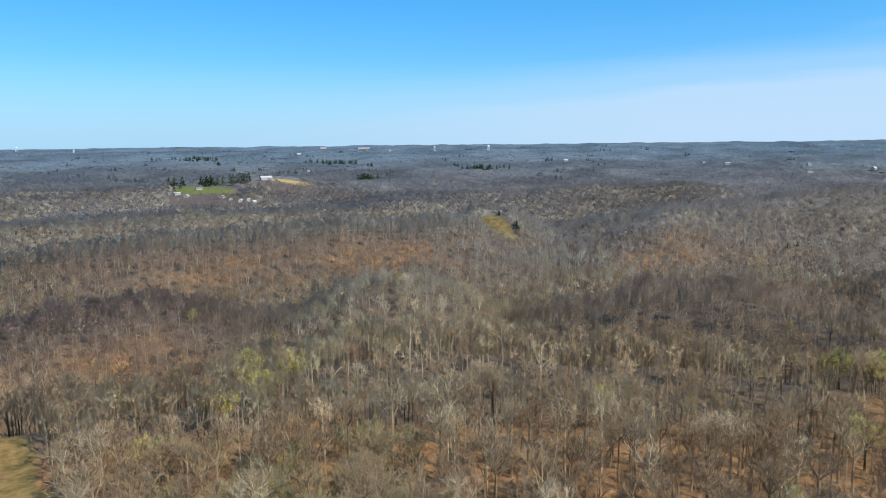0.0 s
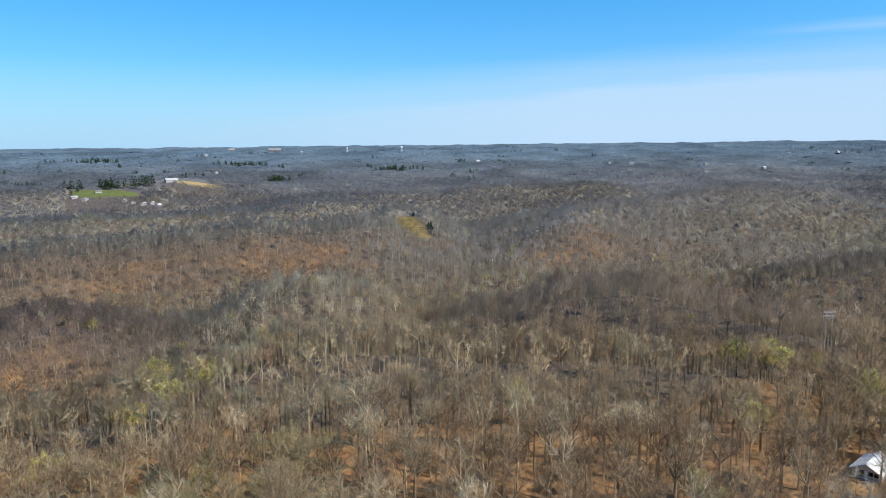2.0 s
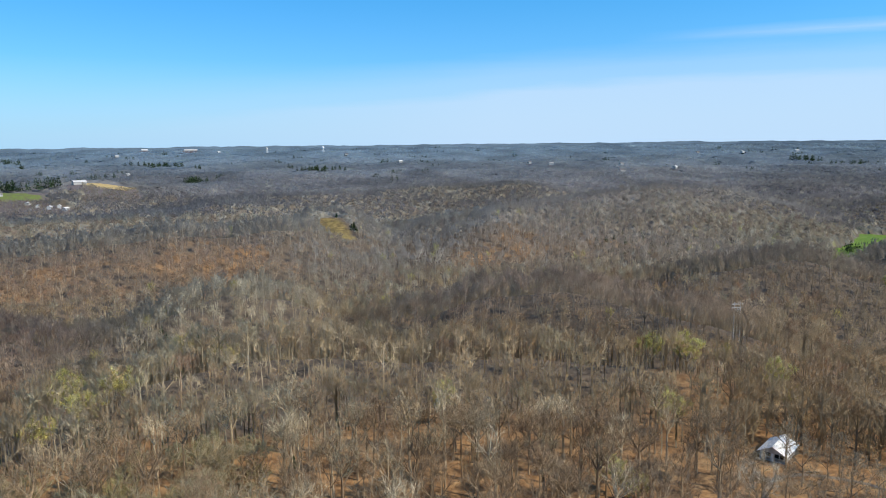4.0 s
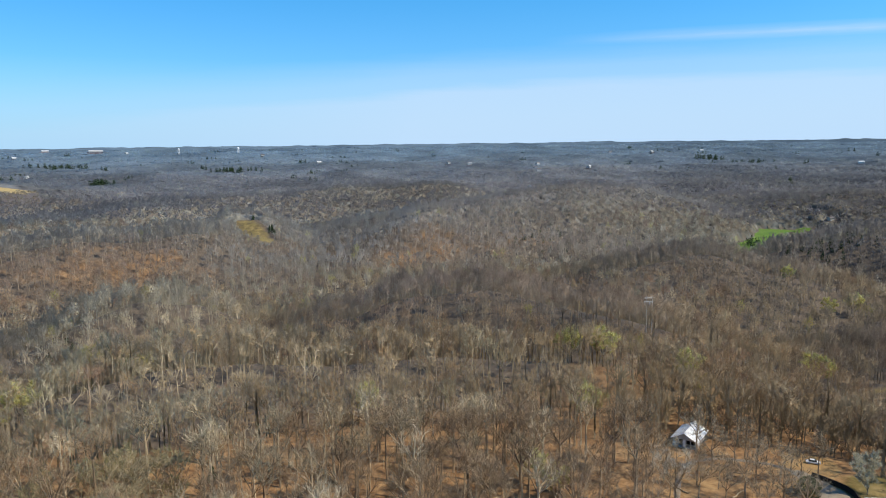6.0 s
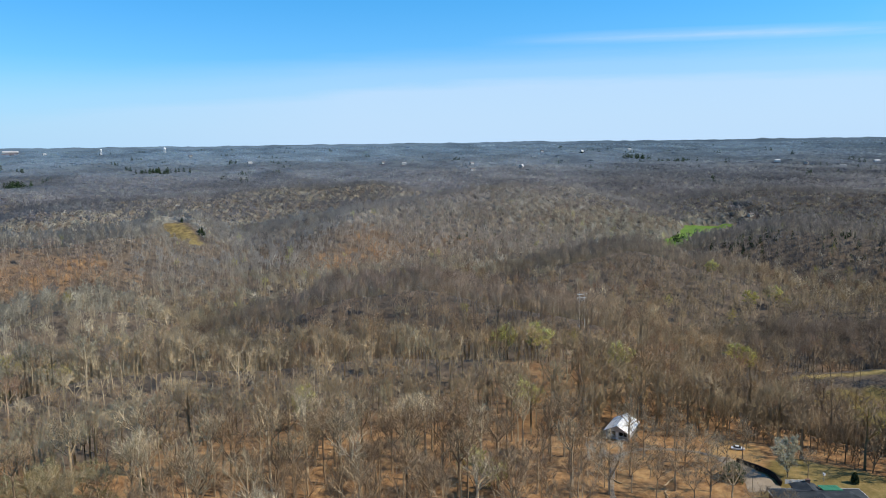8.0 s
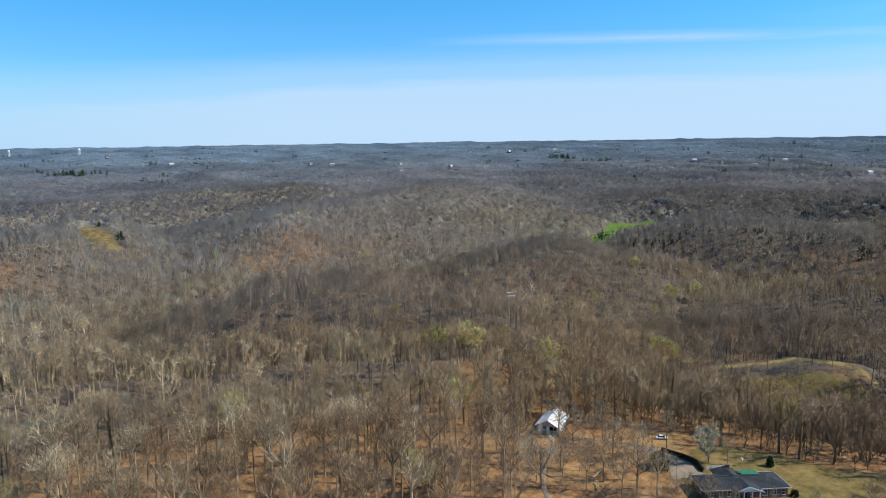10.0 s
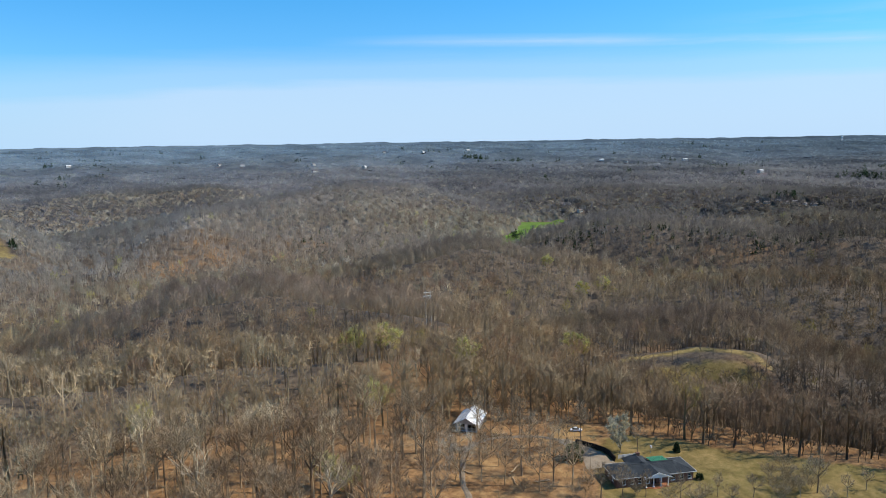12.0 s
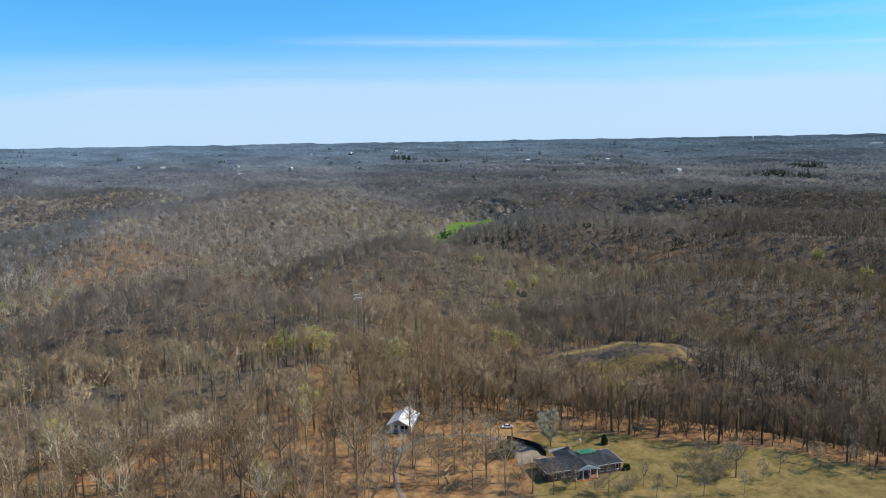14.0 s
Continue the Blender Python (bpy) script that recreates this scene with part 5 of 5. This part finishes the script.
def car():
    """A white saloon car: body, glasshouse, windows, wheels with tyres and rims, lamps."""
    c = thing("car", "white car parked at the edge of the woods", "car", at(150.9, 134.3, -42) @ Matrix.Diagonal((0.78, 0.78, 0.8, 1)))
    profile = [(-2.2, 0.35), (-2.25, 0.75), (-1.5, 0.9), (1.3, 0.92), (2.15, 0.78), (2.25, 0.4)]
    roof = [(-1.45, 0.9), (-0.95, 1.4), (0.35, 1.42), (1.2, 0.92)]
    for name, line, half, mat in (("body", profile, 0.88, M_CAR), ("cabin", roof, 0.74, M_GLASS)):
        bm = bmesh.new()
        a = [bm.verts.new((x, -half * (1 if z < 1 else 0.86), z)) for x, z in line]
        b = [bm.verts.new((x, half * (1 if z < 1 else 0.86), z)) for x, z in line]
        bm.faces.new(a)
        bm.faces.new(b[::-1])
        for i in range(len(line)):
            j = (i + 1) % len(line)
            bm.faces.new((a[i], b[i], b[j], a[j]))
        part(name, bm, mat, c, "dark glass of the cabin" if name == "cabin" else "", 0.04)
    bm = bmesh.new()
    block(bm, -0.98, -0.64, 1.405, 0.38, 0.64, 1.46)
    part("roof", bm, M_CAR, c, bevel=0.02)
    for x in (-1.4, 1.4):
        for y in (-0.86, 0.86):
            w = new("wheel")
            w.parent = c
            w.matrix_local = Matrix.Translation((x, y, 0.32)) @ Matrix.Rotation(math.pi / 2, 4, "X")
            bm = bmesh.new()
            post(bm, 0, 0, -0.11, 0.11, 0.32, 0.32, 16)
            part("tyre", bm, M_RUBBER, w)
            bm = bmesh.new()
            post(bm, 0, 0, -0.12, 0.12, 0.19, 0.19, 12)
            part("rim", bm, M_TIN, w)
    for x in (-2.22, 2.2):
        for y in (-0.6, 0.6):
            bm = bmesh.new()
            block(bm, x - 0.05, y - 0.16, 0.6, x + 0.05, y + 0.16, 0.74)
            part("headlight" if x > 0 else "tail_light", bm, M_GLASS, c)


car()


# ================= single trees and shrubs of the yard and lawn =================
RY = np.random.default_rng(77)
YARD_TREES = [(mesh_of("trunk", w_, M_DARK_BARK), mesh_of("crown", c_, M_YARD_TWIG)) for w_, c_ in (bare_tree(160 + k, h=14.0 + k % 3, spread=4.0, twigs=1300, wide=0.034, long=1.05, fork=0.4, leaders=5, boughs=5, branchlets=130) for k in range(6))]
for x_, y_ in ((132.9, 135.4), (118, 131.9), (123.6, 141), (114.5, 135.4), (112.3, 123), (116.7, 115.3), (126.5, 120), (124.6, 111.9), (147.5, 129.5), (130.4, 140.4),
               (125.5, 103.6), (108, 140.1), (140.3, 128), (113.8, 146.4), (119, 124), (121, 115), (109, 128), (134, 128.5), (128.6, 131), (104.5, 133), (136, 142.5), (126.8, 150.6)):
    plant(YARD_TREES[RY.integers(0, 6)], x_, y_, RY.uniform(0.7, 0.95), RY.uniform(0, 6.28), "yard_tree", "bare grey tree standing in the leafy yard", "bare trees of the yard")
for x_, y_, k_ in ((144.8, 81.5, 0.5), (147.6, 86.7, 0.45), (152.7, 80.7, 0.5), (153.2, 73.8, 0.55), (167.7, 72.7, 0.7), (194.6, 54.9, 0.8), (191, 52.3, 0.6), (160.5, 67.4, 0.5), (137.7, 90.2, 0.55),
                  (170.9, 67.3, 0.4), (162.2, 74.1, 0.45), (152.7, 113.7, 0.62), (128.5, 99.5, 0.7), (134.5, 97.5, 0.5), (186, 60, 0.55), (178, 66, 0.4)):
    plant(YARD_TREES[RY.integers(0, 6)], x_, y_, k_, RY.uniform(0, 6.28), "lawn_tree", "small bare tree on tan and green grass", "small trees on the lawn")


def leafy_tree(name, label, x, y, h, spread, twigs, mat, size=1.0, seed=1, wide=0.16, category="tree", fork=0.22):
    """A tree or shrub in leaf, bud or blossom: trunk and boughs, and a crown of many small sprays."""
    wood, crown = bare_tree(seed, h, spread, twigs, wide, fork, 6, 5, 5)
    t = plant((mesh_of("trunk", wood, M_BARK), mesh_of("crown", crown, mat)), x, y, size, seed * 1.7, name, label)
    t["category"] = category
    return t


leafy_tree("blossom_tree", "ornamental tree in white blossom beside the driveway", 149.6, 116.8, 12.6, 2.0, 11000, M_BLOSSOM, 1.0, 14, 0.085, fork=0.08)
leafy_tree("pale_tree", "tall pale grey leafless tree in front of the cabin", *bearing(38.6, 166), 19.0, 3.2, 1500, M_PALE_TWIG, 1.0, 15, 0.045)
for n_, (a_, d_, h_) in enumerate(((29.8, 271, 14), (32.6, 270, 14), (31.5, 215, 13), (48.4, 318, 15), (-16.0, 262, 14), (-12.6, 252, 13), (-14.8, 238, 13), (-17.8, 226, 12), (-24.1, 190, 10),
                                   (13.2, 218, 12), (29.0, 160, 9), (48.0, 335, 13), (27.3, 168, 8), (45.9, 564, 14), (50.3, 540, 15), (48.7, 524, 13), (71.4, 632, 15), (74.4, 612, 14), (39.0, 255, 12))):
    leafy_tree("budding_tree", "yellow-green budding tree among bare grey woods", *bearing(a_, d_), 1.3 * h_, 3.8, 4200, M_BUDS, 1.0, 20 + n_, 0.14)


def evergreen(name, label, x, y, h, r, seed, round_top=False):
    """A dense evergreen: short trunk, and a crown of overlapping sprays, pointed or rounded."""
    rng = np.random.default_rng(seed)
    n = 1500
    u = rng.uniform(0, 1, n)
    a = rng.uniform(0, 2 * np.pi, n)
    girth = np.sqrt(np.clip(1 - (1.25 * u - 0.35) ** 2, 0.02, 1)) if round_top else np.minimum(1, 4 * u + 0.5) * (1 - u) ** 0.7
    lump = 1 + 0.14 * np.sin(3 * a + 7 * u) + 0.1 * np.sin(7 * a - 9 * u)
    rr = r * girth * lump * rng.uniform(0.55, 1.0, n)
    base = np.column_stack([rr * np.cos(a), rr * np.sin(a), 0.15 + u * h * 0.95])
    way = unit(np.column_stack([np.cos(a), np.sin(a), rng.uniform(-0.3, 1.0, n)]) + rng.normal(0, 0.4, (n, 3)))
    crown = slivers(base, way, rng.uniform(0.3, 0.6, n), 0.3, rng)
    wood = tube([(0, 0, -0.4), (0.05, 0, h * 0.8)], [0.16, 0.05], 6)
    return plant((mesh_of("trunk", wood, M_BARK), mesh_of("crown", crown, M_EVERGREEN)), x, y, 1.0, seed, name, label)


evergreen("cedar_tree", "dark green cedar standing alone on the lawn", 161.2, 107.3, 2.6, 0.85, 41)
evergreen("evergreen_bush", "large rounded dark green bush beside the driveway", 136.2, 122.0, 4.2, 2.6, 42, True)
evergreen("evergreen_shrub", "small round green shrub at the house corner", 152.2, 94.4, 1.2, 0.6, 43, True)
evergreen("evergreen_shrub", "small dark green shrub among leafless trees", *bearing(0.3, 180), 4.5, 1.2, 44)
for n_, (x_, y_) in enumerate(((144.1, 87.7), (161.6, 76.7), (168, 74.6), (140.1, 88.1), (136, 92.5), (164.5, 75.5), (166.4, 84.2), (173.6, 84.3), (166.4, 79.4), (172.5, 77.2), (161.5, 80.4), (178.7, 78.1), (170.2, 81.0))):
    wood, crown = bare_tree(60 + n_, 4.0, 3.4, 1500, 0.022, 0.12, 7, 4, 4, 2.0)
    plant((mesh_of("stems", wood, M_BARK), mesh_of("crown", crown, M_TWIG)), x_, y_, 1.0, n_, "bare_shrub", "leafless grey-brown shrub on the lawn", "shrubs on the lawn")["category"] = "shrub"


for n_, (x_, y_) in enumerate(((127, 108.5), (121.5, 108), (117, 112.5), (130.5, 111.5), (133.2, 99), (113.5, 117.5), (124, 127), (119.5, 138))):
    wood, crown = bare_tree(80 + n_, 3.4, 3.0, 1100, 0.022, 0.12, 7, 4, 4, 2.0)
    plant((mesh_of("stems", wood, M_DARK_BARK), mesh_of("crown", crown, M_YARD_TWIG)), x_, y_, 1.0, n_, "bare_shrub", "leafless tan-brown brush in the leafy yard", "brush in the yard")["category"] = "shrub"


def fallen_log(x, y, turn, length, seed):
    """A fallen trunk with broken limbs, lying in the leaves."""
    rng = np.random.default_rng(seed)
    log = thing("fallen_log", "fallen grey-brown tree trunk lying in leaf litter", "log", at(x, y, turn), "fallen logs")
    line = [(k * length / 4, 0.15 * rng.normal(), 0.16 + 0.03 * k) for k in range(5)]
    body = new("trunk", mesh_of("trunk", tube(line, [0.2, 0.18, 0.15, 0.11, 0.06], 7), M_DARK_BARK))
    body.parent = log
    for k in range(4):
        px, py, pz = line[2 + k // 2]
        tip = (px + rng.uniform(0.6, 1.6), py + rng.choice([-1, 1]) * rng.uniform(0.7, 1.5), pz + rng.uniform(0.1, 0.7))
        limb = new("limb", mesh_of("limb", tube([(px, py, pz), tip], [0.07, 0.02], 5), M_DARK_BARK))
        limb.parent = log


for n_, (x_, y_, t_, l_) in enumerate(((118, 127, 20, 5.5), (122.5, 117.5, 150, 4.5), (127.5, 137.5, -35, 6.0), (114.5, 121.5, 60, 4.0), (131.5, 124.5, -20, 4.2), (109.5, 132.5, 100, 5.0), (129, 146.8, -10, 5.0))):
    fallen_log(x_, y_, t_, l_, 900 + n_)


# ================= power line on the ridge =================
def power_pole(x, y, high, turn):
    p = thing("power_pole", "weathered grey wooden H-frame power pole on the ridge", "power pole", at(x, y, turn), "power poles")
    for dx in (-1.3, 1.3):
        bm = bmesh.new()
        post(bm, dx, 0, -1, high, 0.24, 0.18, 8)
        part("mast", bm, M_GREYWOOD, p)
    for z in (high - 1.0, high - 2.6):
        bm = bmesh.new()
        block(bm, -2.5, -0.16, z, 2.5, 0.16, z + 0.36)
        part("crossarm", bm, M_GREYWOOD, p)
    for k in (-1, 1):
        bm = bmesh.new()
        solid(bm, [(-1.3 * k, -0.12, high - 6), (-1.3 * k, 0.12, high - 6), (1.3 * k, 0.12, high - 2.6), (1.3 * k, -0.12, high - 2.6), (-1.3 * k, -0.12, high - 5.7), (-1.3 * k, 0.12, high - 5.7), (1.3 * k, 0.12, high - 2.3), (1.3 * k, -0.12, high - 2.3)],
              [(0, 1, 2, 3), (7, 6, 5, 4), (0, 4, 5, 1), (1, 5, 6, 2), (2, 6, 7, 3), (3, 7, 4, 0)])
        part("brace", bm, M_GREYWOOD, p)
    for dx in (-2.3, 0, 2.3):
        bm = bmesh.new()
        post(bm, dx, 0, high - 3.6, high - 2.6, 0.12, 0.12, 6)
        part("insulator", bm, M_OFFWHITE, p)
    return p


PA, PB = bearing(36.1, 326), bearing(84, 372)
line_turn = math.degrees(math.atan2(PB[1] - PA[1], PB[0] - PA[0])) + 90
power_pole(*PA, 17.0, line_turn - 50)
power_pole(*PB, 20.0, line_turn)
for k_ in (-1, 0, 1):
    bm_ = bmesh.new()
    ends_ = [Vector((*P, float(height(*P)) + z_)) for P, z_ in ((PA, 13.5), (PB, 16.5))]
    side_ = Vector((PB[1] - PA[1], PA[0] - PB[0], 0)).normalized() * 2.3 * k_
    path_ = []
    for i_ in range(41):
        f_ = i_ / 40
        path_.append(ends_[0].lerp(ends_[1], f_) + side_ - Vector((0, 0, 9.0 * 4 * f_ * (1 - f_))))
    v_, t_ = tube([tuple(q) for q in path_], [0.035] * 41, 3)
    tagged(new("power_cable", mesh_of("power_cable", (v_, t_), M_RUBBER)), "thin dark power cable strung along the cut", "cable", "power cables")


# ================= far buildings, towers, evergreens =================
def far_house(az, d, length, width, wall, turn, pale):
    x, y = bearing(az, d)
    h = thing("barn" if length > 30 else "far_house", "long white farm building far off among woods" if length > 30 else ("small white house far off in a clearing" if not pale else "pale-roofed white house far off in a clearing"),
              "building" if length > 30 else "house", at(x, y, turn - az, 0.0), "" if length > 30 else "far houses")
    bm = bmesh.new()
    block(bm, -length / 2, -width / 2, -1.5, length / 2, width / 2, wall)
    for s_ in (-1, 1):
        solid(bm, [(s_ * length / 2, -width / 2, wall), (s_ * length / 2, width / 2, wall), (s_ * length / 2, 0, wall + width * 0.3)], [(0, 1, 2)])
    part("wall", bm, M_OFFWHITE, h)
    for s_ in (-1, 1):
        bm = bmesh.new()
        slab(bm, [(-length / 2 - 0.5, s_ * (width / 2 + 0.6), wall - 0.15), (length / 2 + 0.5, s_ * (width / 2 + 0.6), wall - 0.15), (length / 2 + 0.5, 0, wall + width * 0.3 + 0.15), (-length / 2 - 0.5, 0, wall + width * 0.3 + 0.15)], 0.2)
        part("roof", bm, M_ROOF_PALE if pale else M_ROOF_FAR, h)
    if length < 30:
        bm = bmesh.new()
        block(bm, -length * 0.3, -0.5, wall + width * 0.2, -length * 0.3 + 1, 0.5, wall + width * 0.3 + 1.2)
        part("chimney", bm, M_BRICK, h)
    return h


for n_, spec in enumerate(FAR_HOUSES):
    far_house(*spec, (n_ % 3 != 1 and spec[2] > 8) or spec[2] > 30)


def water_tower(az, d, high, tank):
    x, y = bearing(az, d)
    w = thing("water_tower", "white water tower far off above the woods", "water tower", at(x, y), "water towers")
    for k in range(5):
        bm = bmesh.new()
        a = k * 6.283 / 5
        solid_r = tank * 0.75
        post(bm, solid_r * math.cos(a), solid_r * math.sin(a), -1, high - tank, 0.8, 0.8, 6)
        part("leg", bm, M_WHITE, w)
    bm = bmesh.new()
    prof = [(0.05, -1.0), (0.75, -0.8), (1.0, -0.3), (1.0, 0.35), (0.7, 0.8), (0.05, 1.0)]
    rings = [[bm.verts.new((tank * r * math.cos(i * 6.283 / 16), tank * r * math.sin(i * 6.283 / 16), high - tank + tank * z)) for i in range(16)] for r, z in prof]
    for a, b in zip(rings, rings[1:]):
        for i in range(16):
            bm.faces.new((a[i], a[(i + 1) % 16], b[(i + 1) % 16], b[i]))
    part("tank", bm, M_WHITE, w)


for a_, d_, h_, r_ in ((3.7, 3980, 42, 7), (-0.6, 3990, 38, 5), (-30.7, 4550, 34, 5), (-27.2, 4300, 26, 4), (66.6, 4250, 30, 5)):
    water_tower(a_, d_, h_, r_)


def evergreens():
    """Clumps and rows of pine and cedar, far off."""
    rng = np.random.default_rng(12)
    xs, ys, hs = [], [], []

    def clump(az, d, wide, deep, n, h=1.0):
        a = az + rng.normal(0, wide / 2, n)
        r = d + rng.normal(0, deep, n)
        xs.extend(r * np.sin(np.radians(a)))
        ys.extend(r * np.cos(np.radians(a)))
        hs.extend(h * rng.uniform(0.7, 1.2, n))
    clump(-6.2, 2170, 0.6, 10, 26, 1.7)
    clump(-5.3, 2180, 0.4, 10, 10, 1.3)
    clump(3.3, 2630, 1.6, 14, 40, 1.3)
    clump(-8.7, 3110, 1.8, 20, 40, 1.4)
    clump(-19.1, 3480, 2.0, 25, 46, 1.5)
    clump(-23.7, 2340, 1.0, 16, 14, 1.3)
    clump(-20.6, 1500, 0.8, 20, 14, 1.2)
    clump(-18.0, 1540, 1.2, 14, 16, 1.3)
    clump(-16.0, 1545, 0.8, 12, 10, 1.4)
    clump(-13.2, 2380, 1.2, 20, 16, 1.5)
    clump(39.9, 3080, 1.0, 20, 26, 1.6)
    clump(43.0, 2850, 1.6, 20, 26, 1.2)
    clump(63.2, 1130, 2.2, 12, 60, 1.5)
    clump(70.0, 2310, 1.4, 22, 60, 1.5)
    clump(68.4, 2000, 1.8, 24, 50, 1.3)
    clump(58.6, 2400, 2.2, 30, 40, 1.1)
    clump(48.2, 1290, 1.3, 30, 50, 1.3)
    clump(41.5, 1040, 1.2, 40, 26, 1.2)
    clump(43.2, 940, 0.7, 12, 16, 0.8)
    clump(48.6, 715, 2.4, 16, 34, 0.9)
    clump(62.0, 690, 5.0, 16, 40, 0.9)
    clump(56.0, 710, 4.0, 16, 26, 0.8)
    clump(28.0, 800, 3.5, 30, 26, 0.9)
    clump(4.9, 870, 0.5, 5, 12, 0.6)
    clump(5.9, 815, 0.35, 12, 14, 0.8)
    clump(-30.5, 900, 1.2, 20, 16, 1.2)
    clump(-10.2, 392, 1.2, 8, 7, 0.5)
    clump(-6.5, 385, 1.6, 8, 6, 0.5)
    for _ in range(150):
        clump(rng.uniform(-34, 62), rng.uniform(1900, 4300), 0.35, 10, int(rng.integers(1, 6)), rng.uniform(0.8, 1.4))
    x, y = np.array(xs), np.array(ys)
    shapes = [cedar(700 + k, 60, 9.0, 2.6, 1.0) for k in range(5)]
    cols = np.array(CEDAR)[None] * rng.uniform(0.7, 1.3, (len(x), 1))
    z = height(x, y)
    vs, ts, cs, n = [], [], [], 0
    for i in range(len(x)):
        v, t = shapes[i % 5]
        lift = 11.0 if math.hypot(x[i], y[i]) > 1500 else 0.0
        vs.append(v * hs[i] * (1.6 if lift else 1.0) + np.array([x[i], y[i], z[i] + lift * 0.4]))
        ts.append(t + n)
        cs.append(np.repeat(cols[i:i + 1], len(v), 0))
        n += len(v)
    ob = new("evergreens", mesh_of("evergreens", (np.concatenate(vs), np.concatenate(ts)), M_PINES, np.concatenate(cs)))
    tagged(ob, "dark green pines and cedars scattered in distant woods", "evergreens", kind="stuff")


evergreens()
